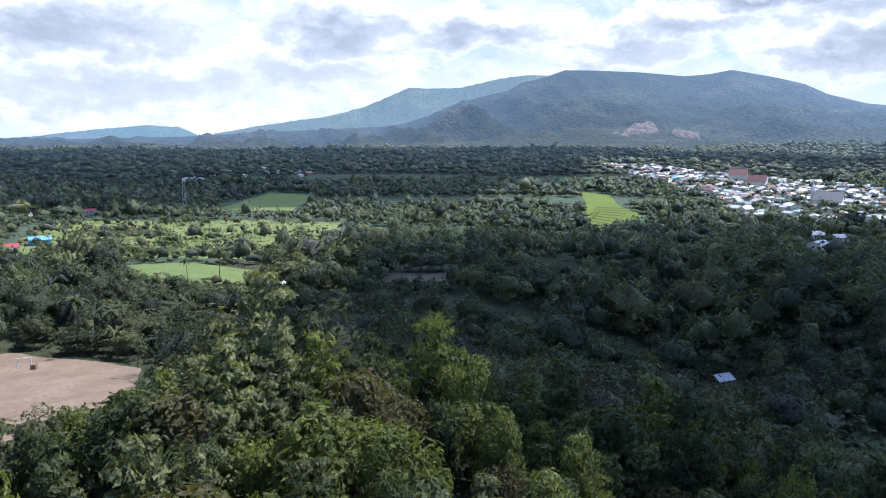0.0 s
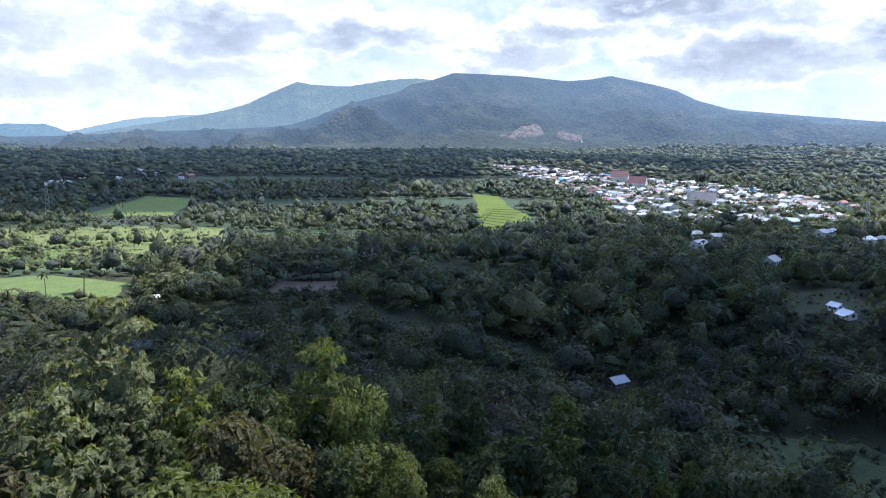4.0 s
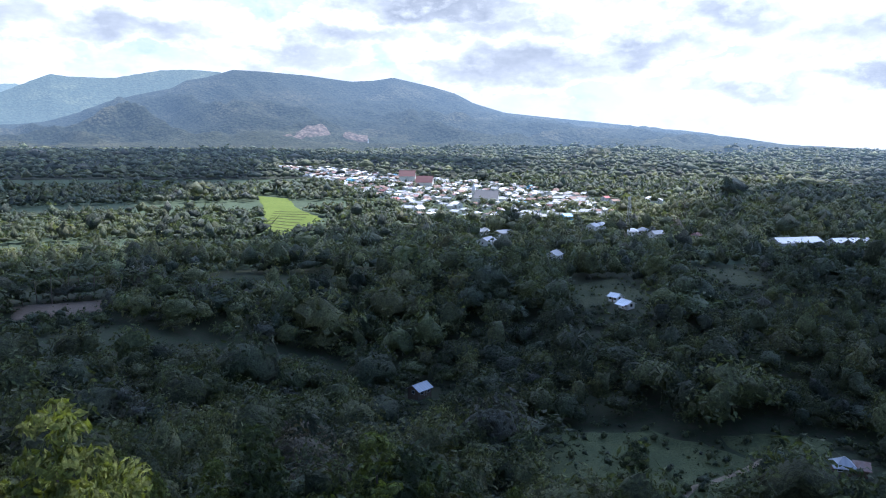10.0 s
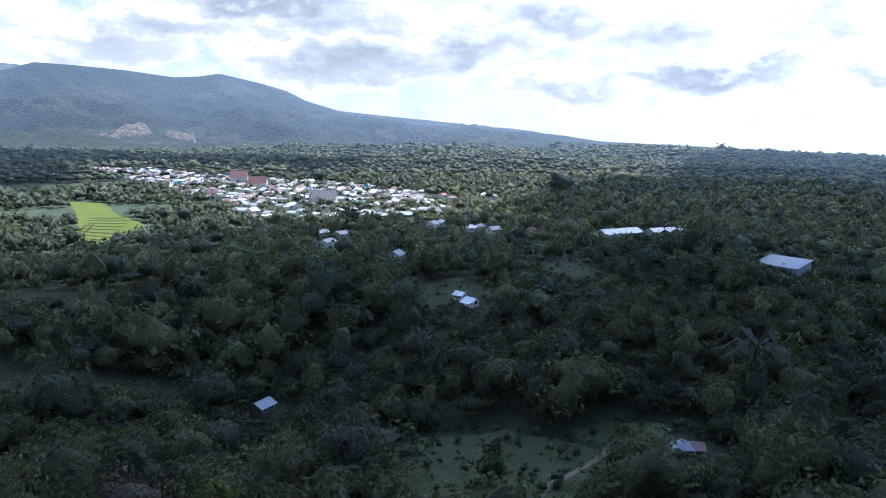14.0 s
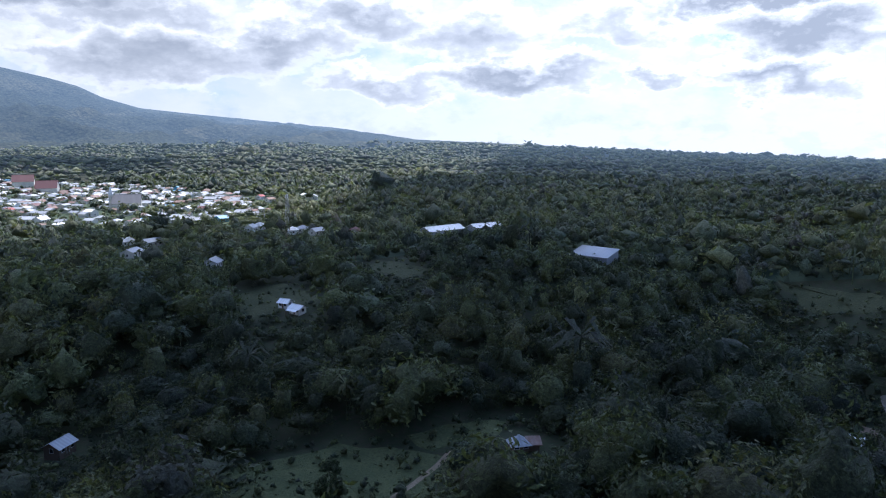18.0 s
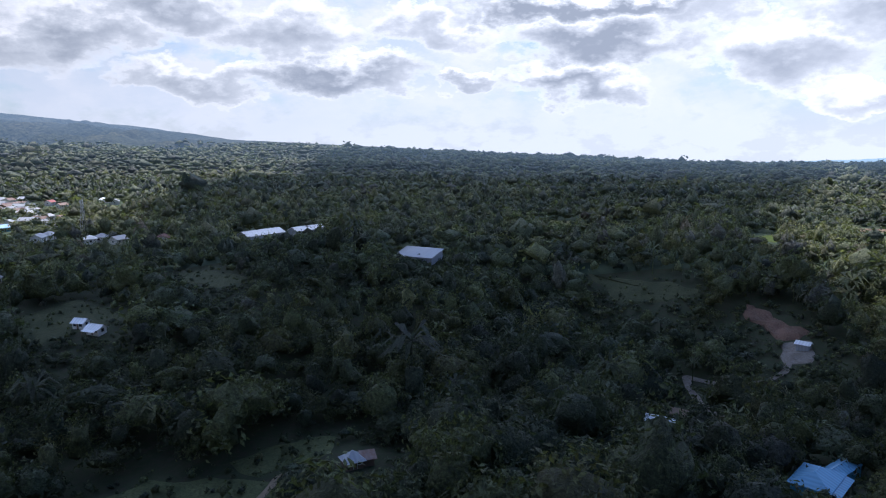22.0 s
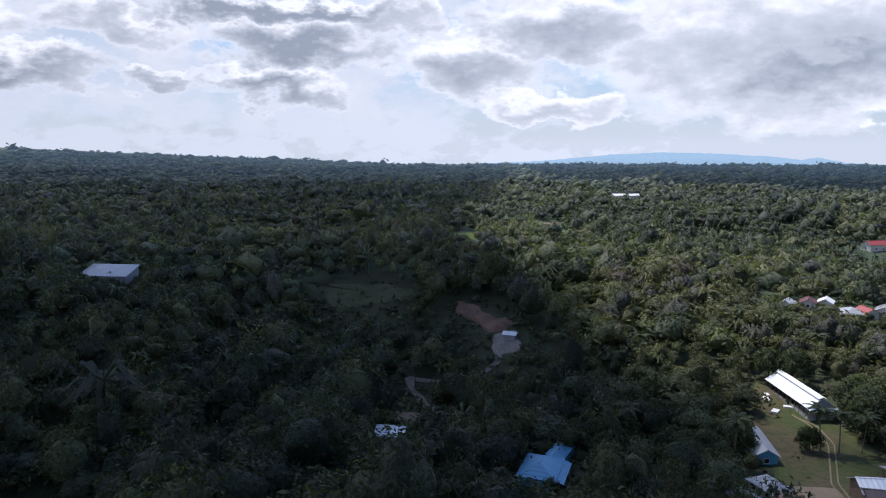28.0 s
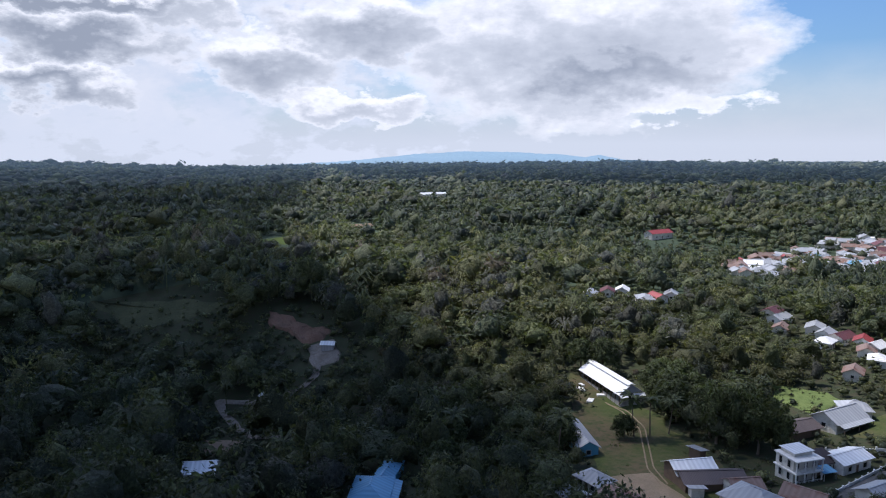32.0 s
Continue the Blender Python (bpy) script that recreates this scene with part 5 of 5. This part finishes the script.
def town_fabric(poly, count, seed):
    """The small houses between the others, too many to count: gabled blocks under sheet roofs."""
    g = np.random.default_rng(seed)
    p = np.array(poly, float)
    lo, hi = p.min(0), p.max(0)
    x, y = g.uniform(lo[0], hi[0], count * 4), g.uniform(lo[1], hi[1], count * 4)
    ok = np.where(inside(poly, x, y))[0][:count]
    x, y, z, n = x[ok], y[ok], land(x[ok], y[ok]), len(ok)
    w, d, a = g.uniform(3.2, 5.6, n), g.uniform(2.4, 3.6, n), np.radians(25 + 90 * g.integers(0, 2, n) + g.uniform(-10, 10, n))
    shape = np.array([(sx, sy, h) for h in (-1.0, 3.0) for sx, sy in ((-1, -1), (1, -1), (1, 1), (-1, 1))] + [(sx * 1.12, sy * 1.18, 2.9) for sx, sy in ((-1, -1), (1, -1), (1, 1), (-1, 1))] + [(-1.12, 0, 4.5), (1.12, 0, 4.5)])
    lx, ly = shape[None, :, 0] * w[:, None], shape[None, :, 1] * d[:, None]
    ca, sa = np.cos(a)[:, None], np.sin(a)[:, None]
    v = np.stack([x[:, None] + lx * ca - ly * sa, y[:, None] + lx * sa + ly * ca, z[:, None] + shape[None, :, 2] + 0 * lx], -1).reshape(-1, 3)
    q = np.array([(0, 1, 5, 4), (1, 2, 6, 5), (2, 3, 7, 6), (3, 0, 4, 7), (8, 9, 13, 12), (10, 11, 12, 13)])
    t = np.array([(9, 10, 13), (11, 8, 12)])
    roofs = g.choice(6, n, p=[0.30, 0.09, 0.26, 0.26, 0.07, 0.02]) + 1
    faces, slots = [], []
    for i in range(n):
        faces += [tuple(f) for f in q + 14 * i] + [tuple(f) for f in t + 14 * i]
        slots += [0, 0, 0, 0, int(roofs[i]), int(roofs[i]), 0, 0]
    me = bpy.data.meshes.new("town_fabric")
    me.from_pydata(v.tolist(), [], faces)
    for mat in ("plaster", "zinc", "white_roof", "grey_roof", "rusty", "maroon", "blue_roof"):
        me.materials.append(M[mat])
    me.polygons.foreach_set("material_index", slots)
    return tagged(new("town_fabric", me), "packed small houses with metal roofs", "houses", kind="stuff")


town_fabric(TOWN, 300, 3)
town_fabric(TOWN_RIGHT, 70, 4)
VILLAGE = [(-522, 1329), (-428, 1165), (-385, 1222), (-311, 1077), (-338, 1292), (-267, 1133), (-208, 995), (-219, 1203), (-378, 1247), (-360, 1283), (-393, 1125), (-330, 1180), (-300, 1240), (-250, 1260), (-410, 1300)]
for x, y in VILLAGE:
    for k in range(2):
        town_house(x + g2.uniform(-18, 18), y + g2.uniform(-25, 25), g2.uniform(0, 180), size=g2.uniform(0.9, 1.5), group="village houses", name="cottage")
for x, y, style in ((279, -160, 6), (268, -154, 4), (255, -143, 3), (251, -155, 0), (243, -152, 4), (235, -144, 7), (237, -153, 6), (230, -155, 10), (223, -153, 1), (221, -147, 3), (213, -143, 7), (208, -128, 3)):
    town_house(x, y, -60 + g2.uniform(-15, 15), style, 0.8, group="houses in a row", name="cottage")
for x, y, style in ((434, -272, 10), (404, -244, 0), (405, -263, 5), (329, -103, 4), (334, -115, 6), (336, -124, 1), (315, -123, 5), (316, -130, 10), (320, -140, 4)):
    town_house(x, y, g2.uniform(-40, 0), style, 0.9, group="houses among trees", name="cottage")
for x, y, style in ((340, 461, 4), (352, 466, 2), (350, 427, 7), (359, 427, 5), (356, 409, 0), (368, 384, 6), (228, 350, 4), (267, 470, 4), (260, 491, 1), (232, 433, 0), (374, 542, 9),
                    (533, 688, 10), (520, 656, 3), (575, 660, 1), (569, 639, 4), (-375, 634, 6), (-331, 664, 10), (-262, 423, 10), (-259, 451, 9)):
    town_house(x, y, g2.uniform(0, 60), style, 1.1, group="scattered houses", name="cottage")
town_house(-66, 292, 30, 1, 0.4, group="scattered houses", name="cottage")


def church(wide, long, high, rise, wall, roof, label, spire=0.0):
    root = house(long, wide, high, rise, "gable", wall, roof, label, "church", name="church", over=0.5)
    if spire:
        bm = bmesh.new()
        box(bm, -long / 2 - 3.5, -2, -2, -long / 2 + 0.5, 2, high + rise)
        part("tower", bm, M[wall], root)
        bm = bmesh.new()
        base = [bm.verts.new((-long / 2 - 1.5 + x, y, high + rise)) for x, y in ((-2.2, -2.2), (2.2, -2.2), (2.2, 2.2), (-2.2, 2.2))]
        tip = bm.verts.new((-long / 2 - 1.5, 0, high + rise + spire))
        for i in range(4):
            bm.faces.new((base[i], base[(i + 1) % 4], tip))
        part("spire", bm, M["white_roof"], root)
    return root


stand(church(16, 26, 7, 8, "plaster", "slate", "large grey-roofed church with a pale spire", spire=9), 388, 712, heading(379, 725, 393, 712) + 8)
stand(church(18, 24, 9, 9, "plaster", "maroon", "tall church with a dark red roof"), 424, 958, heading(412, 968, 432, 954))
stand(church(18, 26, 9, 9, "plaster", "maroon", "church hall with a faded dark red roof"), 456, 1098, heading(446, 1104, 465, 1094))
for x, y, w, d, mat, words in ((969, -200, 18, 8, "white_roof", "long white-roofed buildings far across the plain"), (975, -222, 14, 7, "white_roof", "white-roofed store far across the plain"), (531, -272, 22, 9, "red_roof", "long yellow building with a red roof"), (340, 690, 10, 8, "white_roof", "white-roofed house at the edge of town")):
    stand(house(w, d, 4.5, 2.2, "gable", "plaster", mat, words, "building", name="building"), x, y, heading(966, -185, 973, -217))


# ---------------------------------------------------------------- palms, masts, tracks and yard things
def palm_parts():
    root = tagged(new("palm_tree"), "tall slender coconut palm", "palm", group="coconut palms")
    bm = bmesh.new()
    p = [Vector((0.5 * math.sin(i * 0.4) * i / 6, 0.12 * i, 10.0 * i / 6 - 0.6)) for i in range(7)]
    for i in range(6):
        limb(bm, p[i], p[i + 1], 0.2 - 0.018 * i, 0.182 - 0.018 * i, 7)
    part("trunk", bm, M["bark"], root)
    bm = bmesh.new()
    spine = [Vector((0, 3.1 * t, 1.5 * t - 2.9 * t * t)) for t in (0, 0.2, 0.4, 0.6, 0.8, 1.0)]
    for i in range(5):
        wa, wb = (0.25, 0.5, 0.6, 0.5, 0.35, 0.08)[i : i + 2]
        a, b = spine[i], spine[i + 1]
        for s in (-1, 1):
            vs = [bm.verts.new(v) for v in (a, b, b + Vector((s * wb, 0.25, -0.55 * wb)), a + Vector((s * wa, 0.25, -0.55 * wa)))]
            bm.faces.new(vs if s < 0 else vs[::-1])
    first = part("frond", bm, M["leaf_palm"], root)
    first.matrix_basis = Matrix.Translation(p[6])
    for i in range(1, 13):
        f = new("frond", first.data)
        f.parent = root
        f.matrix_basis = Matrix.Translation(p[6] + Vector((0, 0, 0.12 * (i % 3)))) @ pose(0, 0, 0, 22 * (i % 3) - 12, 0, 137.5 * i)
    return root


M["leaf_palm"] = leafage("palm_fronds", (0.07, 0.09, 0.04))
palm = palm_parts()
PALMS = [(198, -46, 1.15), (197, -50, 1.1), (196, -55, 1.0), (-15, 321, 1.3), (-10, 324, 1.35), (-6, 326, 1.3), (-24, 319, 1.2), (-20, 325, 1.25), (-1, 327, 1.3), (8, 318, 1.2), (15, 316, 1.2), (22, 318, 1.15), (-80, 325, 1.3), (-98, 305, 1.3), (-70, 330, 1.2), (-110, 300, 0.9),
         (70, 142, 1.1), (66, 152, 1.15), (78, 150, 1.0), (-88, 184, 1.2), (-101, 192, 1.25), (-46, 178, 1.1), (-180, 470, 1.4), (-160, 480, 1.4), (-230, 560, 1.5), (-200, 560, 1.5), (190, -20, 1.2), (202, 2, 1.1), (250, 70, 1.1), (262, -20, 1.2), (270, -70, 1.3), (280, -60, 1.3), (290, -75, 1.2), (300, -60, 1.3), (255, -75, 1.2),
         (120, 75, 1.1), (150, 95, 1.0), (210, 130, 1.1), (230, 120, 1.0), (240, 260, 1.2)]
for i, (x, y, s) in enumerate(PALMS):
    m = pose(x, y, float(land(x, y)), 0, 0, 77 * i) @ Matrix.Scale(s, 4)
    ob = palm if i == 0 else copy_thing(palm, m)
    ob.matrix_basis = m


def mast(x, y, high, wide, label):
    """A lattice mast of four legs with cross braces."""
    root = tagged(new("lattice_mast"), label, "mast")
    legs = [(-1, -1), (1, -1), (1, 1), (-1, 1)]
    for sx, sy in legs:
        bm = bmesh.new()
        limb(bm, (sx * wide, sy * wide, -1), (sx * wide * 0.25, sy * wide * 0.25, high), 0.16, 0.12, 4)
        part("leg", bm, M["metal"], root)
    bm = bmesh.new()
    for k in range(8):
        a, b = 1 - 0.75 * k / 8, 1 - 0.75 * (k + 1) / 8
        for (sx, sy), (tx, ty) in zip(legs, legs[1:] + legs[:1]):
            limb(bm, (sx * wide * a, sy * wide * a, high * k / 8), (tx * wide * b, ty * wide * b, high * (k + 1) / 8), 0.08, 0.08, 3)
    part("brace", bm, M["metal"], root)
    for k in range(3):
        bm = bmesh.new()
        box(bm, -0.3, -0.2, -1.2, 0.3, 0.2, 1.2)
        ob = part("antenna", bm, M["white_wall"], root)
        ob.matrix_basis = pose(0.9 * math.cos(2.1 * k), 0.9 * math.sin(2.1 * k), high - 1.5, 0, 0, 120 * k)
    return stand(root, x, y, 20)


mast(-228, 625, 34, 2.2, "tall pale lattice phone mast among palms")
mast(364, 448, 26, 1.8, "grey lattice power pylon near the town")


def ribbon(name, points, wide, mat, label, lift=0.32, category="track"):
    """A track or road that follows the ground."""
    p = np.array(points, float)
    t = np.linspace(0, len(p) - 1, 14 * len(p))
    x, y = np.interp(t, range(len(p)), p[:, 0]), np.interp(t, range(len(p)), p[:, 1])
    for _ in range(6):
        x[1:-1], y[1:-1] = (x[:-2] + x[2:] + 2 * x[1:-1]) / 4, (y[:-2] + y[2:] + 2 * y[1:-1]) / 4
    d = np.stack([np.gradient(x), np.gradient(y)], -1)
    d /= np.linalg.norm(d, axis=1)[:, None]
    v = []
    for s in (-1, -0.4, 0.4, 1):
        e = wide / 2 * s * (1 + 0.2 * wave(x, y, 2.3, s))
        vx, vy = x - d[:, 1] * e, y + d[:, 0] * e
        v.append(np.stack([vx, vy, land(vx, vy) + lift - 0.25 * (abs(s) == 1)], -1))
    v = np.stack(v, 1).reshape(-1, 3)
    q = [(4 * i + j, 4 * i + j + 1, 4 * i + j + 5, 4 * i + j + 4) for i in range(len(x) - 1) for j in range(3)]
    return tagged(new(name, mesh_np(name, v, np.array(q)[:, ::-1], mat, smooth=True)), label, category, kind="structure")


M["dirt"] = ground_mix("pale_dirt", (0.27, 0.205, 0.145), (0.215, 0.165, 0.115), (0.15, 0.13, 0.08), 0.3, bump=0.1)
M["asphalt"] = ground_mix("worn_asphalt", (0.10, 0.10, 0.10), (0.075, 0.075, 0.075), (0.14, 0.13, 0.12), 0.2, bump=0.05)
ribbon("field_track", [(100, 120), (108, 129), (117, 134), (124, 134.5), (135, 135.7), (142, 137), (150, 132)], 1.8, M["dirt"], "pale dirt track through the valley field", 0.45)
ribbon("quarry_road", [(298, 20), (298, 24), (289, 26), (284, 31), (282, 39), (284, 48), (291, 60), (279, 57), (265, 53), (252, 48), (246, 38)], 2.8, M["gravel"], "pale gravel road down from the quarry", 0.6, "road")
for off in (-0.8, 0.8):
    ribbon("wheel_rut", [(221 + off, -51), (214, -53 + off), (202, -51 + off), (189, -44 + off), (178, -38 + off), (168, -35 + off)], 0.45, M["dirt"], "worn wheel rut across the lawn", 0.42)
ribbon("village_street", [(128, -30), (148, -64), (153, -79), (158, -100), (170, -125)], 4.5, M["asphalt"], "grey asphalt village street", 0.5, "road")
ribbon("yard", [(150, -28), (163, -30), (176, -32)], 12, M["dirt"], "bare brown earth yard", 0.42, "yard")


def wall_run(points, high, label):
    root = tagged(new("garden_wall"), label, "wall")
    for (ax, ay), (bx, by) in zip(points, points[1:]):
        n = max(1, int(math.hypot(bx - ax, by - ay) / 2.4))
        for i in range(n):
            x, y = ax + (bx - ax) * (i + 0.5) / n, ay + (by - ay) * (i + 0.5) / n
            bm = bmesh.new()
            box(bm, -1.2, -0.08, -1.2, 1.2, 0.08, high - 0.2)
            ob = part("panel", bm, M["white_wall"], root)
            ob.matrix_basis = pose(x, y, float(land(x, y)), 0, 0, heading(ax, ay, bx, by))
            bm = bmesh.new()
            box(bm, -0.16, -0.16, -1.2, 0.16, 0.16, high + 0.15)
            ob = part("pillar", bm, M["white_wall"], root)
            ob.matrix_basis = pose(ax + (bx - ax) * i / n, ay + (by - ay) * i / n, float(land(x, y)), 0, 0, heading(ax, ay, bx, by))
    return root


wall_run([(149, -60), (155, -78), (160, -96)], 1.1, "low white garden wall with pillars along the street")
wall_run([(168, -78), (162, -90)], 2.0, "white boundary wall behind the garage")


# ---------------------------------------------------------------- ridges on the far horizon
def ridge(name, far, az, el, mat, label, deep=500):
    """A far range of hills: its crest by bearing and elevation."""
    a = np.linspace(az[0], az[-1], 260)
    top = np.interp(a, az, el) + 0.03 * wave(a * 20, a * 0, 9, 2) + 0.02 * wave(a * 20, a * 0, 2.1, 5)
    rows = []
    for k in np.linspace(0, 1, 14):
        r = far - deep * (1 - k)
        spur = 1.6 * rugged(far * np.radians(a), k * deep * 0.5 + 0 * a, 420.0)
        z = np.tan(np.radians(top)) * far * k ** 0.9 + (1 - k ** 0.9) * -115 + 0.05 * deep * spur * k * (1 - k)
        rows.append(np.stack([20 + r * np.sin(np.radians(a)), 30 + r * np.cos(np.radians(a)), z], -1))
    v = np.array(rows)
    n, m = v.shape[:2]
    q = np.array([(i * m + j, i * m + j + 1, (i + 1) * m + j + 1, (i + 1) * m + j) for i in range(n - 1) for j in range(m - 1)])
    return tagged(new(name, mesh_np(name, v.reshape(-1, 3), q, mat, smooth=True)), label, "hills", kind="structure")


# the ridges' blue and pale tones are haze, emitted by each material
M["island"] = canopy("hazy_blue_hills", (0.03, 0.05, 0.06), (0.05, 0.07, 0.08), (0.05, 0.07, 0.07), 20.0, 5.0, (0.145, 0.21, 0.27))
M["dark_ridge"] = canopy("hazy_wooded_ridge", (0.03, 0.05, 0.05), (0.05, 0.07, 0.06), (0.05, 0.07, 0.06), 16.0, 5.0, (0.034, 0.062, 0.098))
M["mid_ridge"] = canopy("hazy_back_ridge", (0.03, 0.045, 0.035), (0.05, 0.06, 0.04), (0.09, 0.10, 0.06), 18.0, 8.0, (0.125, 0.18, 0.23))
M["pale_ridge"] = canopy("hazy_palest_ridge", (0.03, 0.045, 0.035), (0.05, 0.06, 0.04), (0.06, 0.07, 0.05), 20.0, 8.0, (0.20, 0.275, 0.335))
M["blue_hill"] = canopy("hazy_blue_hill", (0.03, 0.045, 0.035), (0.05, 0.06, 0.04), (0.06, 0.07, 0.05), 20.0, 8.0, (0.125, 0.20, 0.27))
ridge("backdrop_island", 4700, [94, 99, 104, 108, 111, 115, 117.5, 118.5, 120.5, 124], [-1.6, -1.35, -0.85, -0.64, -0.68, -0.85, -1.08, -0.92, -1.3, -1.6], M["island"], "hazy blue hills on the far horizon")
ridge("backdrop_ridge", 3700, [112, 117, 121, 126, 132, 140, 150], [-1.9, -1.5, -1.3, -1.5, -1.35, -1.3, -1.4], M["dark_ridge"], "wooded ridge in the distance under painted blue haze")
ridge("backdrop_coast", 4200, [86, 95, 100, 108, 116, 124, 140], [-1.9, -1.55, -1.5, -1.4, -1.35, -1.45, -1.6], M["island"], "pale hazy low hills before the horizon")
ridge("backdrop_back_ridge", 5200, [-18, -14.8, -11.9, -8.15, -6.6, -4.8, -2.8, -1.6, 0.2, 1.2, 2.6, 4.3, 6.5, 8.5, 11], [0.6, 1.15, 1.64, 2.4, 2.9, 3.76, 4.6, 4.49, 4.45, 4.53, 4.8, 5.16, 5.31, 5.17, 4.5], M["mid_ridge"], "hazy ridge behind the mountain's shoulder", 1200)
ridge("backdrop_pale_ridge", 5480, [-20, -15.5, -12.5, -9.9, -7.25, -6.5, -5, -4.4, -2], [0.5, 1.54, 2.0, 2.5, 3.29, 3.75, 3.87, 3.6, 3.0], M["pale_ridge"], "ridge furthest behind the mountain, pale with painted haze", 900)
ridge("backdrop_blue_hill", 5450, [-40, -31.6, -29.6, -26.4, -22.7, -20.4, -19, -15], [0.1, 0.29, 0.48, 0.88, 1.22, 1.23, 0.7, 0.4], M["blue_hill"], "low hill on the horizon, blue with painted haze", 900)

# bunds across the rice terraces
for k in range(9):
    t = k / 8
    a, b = Vector((126 + 36 * t, 640 + 110 * t)), Vector((140 + 56 * t, 604 + 130 * t))
    ribbon("terrace_bund", [tuple(a), tuple((a + b) / 2 + Vector((2, -2))), tuple(b)], 1.4, M["grass"], "low grassy bund between rice terraces", 0.8)

# ---------------------------------------------------------------- last small things
def simple(name, label, category, boxes, mat, x, y, turn, group="", lift=0.0):
    """A thing whose parts are each a named box."""
    root = tagged(new(name), label, category, group=group)
    for words, *b in boxes:
        bm = bmesh.new()
        box(bm, *b)
        bmesh.ops.bevel(bm, geom=list(bm.edges), offset=min(0.03, 0.2 * min(b[3] - b[0], b[4] - b[1], b[5] - b[2])), segments=1, affect="EDGES")
        part(words, bm, M[mat], root)
    return stand(root, x, y, turn, lift)


simple("field_gate", "white painted frame of a field gate", "gate",
       [("post", -1.6, -0.07, -0.5, -1.46, 0.07, 2.1), ("post", 1.46, -0.07, -0.5, 1.6, 0.07, 2.1), ("rail", -1.6, -0.05, 2.1, 1.6, 0.05, 2.22), ("rail", -1.46, -0.04, 0.9, 1.46, 0.04, 1.0)], "white_wall", -100, 163, 25, lift=0.3)
simple("water_bin", "dark square water bin on bare earth", "bin", [("bin", -0.6, -0.6, -0.3, 0.6, 0.6, 1.0), ("lid", -0.65, -0.65, 1.0, 0.65, 0.65, 1.1)], "timber", -96.5, 161, 10, lift=0.3)
simple("mountain_cross", "tall white cross on the mountain side", "cross", [("upright", -1.6, -1.2, -5, 1.6, 1.2, 25), ("arm", -7, -1.1, 15.5, 7, 1.1, 18.5)], "white_wall", 920, 3477, -15)
simple("hill_monument", "white tower on the foothill", "tower", [("base", -7, -7, -6, 7, 7, 4), ("shaft", -3, -3, 4, 3, 3, 22), ("top", -1.2, -1.2, 22, 1.2, 1.2, 31)], "white_wall", 949, 2655, -15)
for x, y, w, turn in ((233, -49, 1.6, 20), (227, -52.5, 1.3, 70), (224.5, -47.5, 1.5, 140), (236, -50.5, 1.0, 5)):
    simple("white_sheet", "white sheeting laid out on the lawn", "sheet", [("sheet", -w, -w * 0.6, -0.3, w, w * 0.6, 0.22)], "white_wall", x, y, turn, "sheets on the lawn", 0.35)

M["leaf_valley"] = [leafage("valley_leaves", (0.062, 0.085, 0.040)), leafage("valley_sprays", (0.062, 0.085, 0.040), own=0.3)]
BAMBOO = [(176, -66, 1.3), (181, -64, 1.45), (186, -62, 1.4), (190, -63, 1.2), (183, -69, 1.3), (177, -71, 1.1), (188, -68, 1.15), (193, -66, 1.0), (172, -69, 1.0)]
ROW = [(189, 9, 0.9), (196, 6, 0.75), (205, 2, 0.9), (213, -1, 0.8), (222, -4, 0.95), (228, -9, 0.8), (234, -14, 0.9), (196, -25, 0.8), (202, -26.5, 0.9), (208, -28, 0.9)]
TALL = [(203, -62, 1.2), (208, -65, 1.3), (213, -66, 1.2), (218, -66, 1.25), (199, -67, 1.1), (206, -70, 1.2), (215, -71, 1.3), (222, -70, 1.15), (243, -62, 1.2), (247, -56, 1.1)]
LONE = [(107, 142, 0.75), (117, 152, 0.5), (198, -43, 0.7)]
for kind, spots, words, group in (("plume", BAMBOO, "dark arching bamboo clump beside the compound", "bamboo clumps"), ("round", ROW, "dark round tree in a row between houses", "row of trees"),
                                  ("round", TALL, "tall dark leafy tree behind the school lawn", "trees behind the lawn"), ("round", LONE, "lone leafy tree standing in open grass", "lone trees")):
    first = tree(kind, 300 + len(spots), M["leaf_valley"], words)
    tagged(first, words, "tree", group=group)
    for i, (x, y, s) in enumerate(spots):
        m = pose(x, y, float(land(x, y)), 0, 0, 70 * i) @ Matrix.Diagonal((s * 1.1, s * 1.1, s, 1))
        (first if i == 0 else copy_thing(first, m)).matrix_basis = m
for x, y, turn, mat, words in ((147, -52, 30, "rusty", "low house with rusty roof by the street"), (143, -66, 100, "zinc", "low house with pale zinc roof by the street"), (168, -108, 20, "rusty", "small brown-roofed house under trees"),
                               (150, -92, 75, "grey_roof", "low grey-roofed house across the street")):
    stand(house(7, 5.5, 2.6, 1.3, "gable", "plaster", mat, words, openings="few", group="street houses"), x, y, turn)
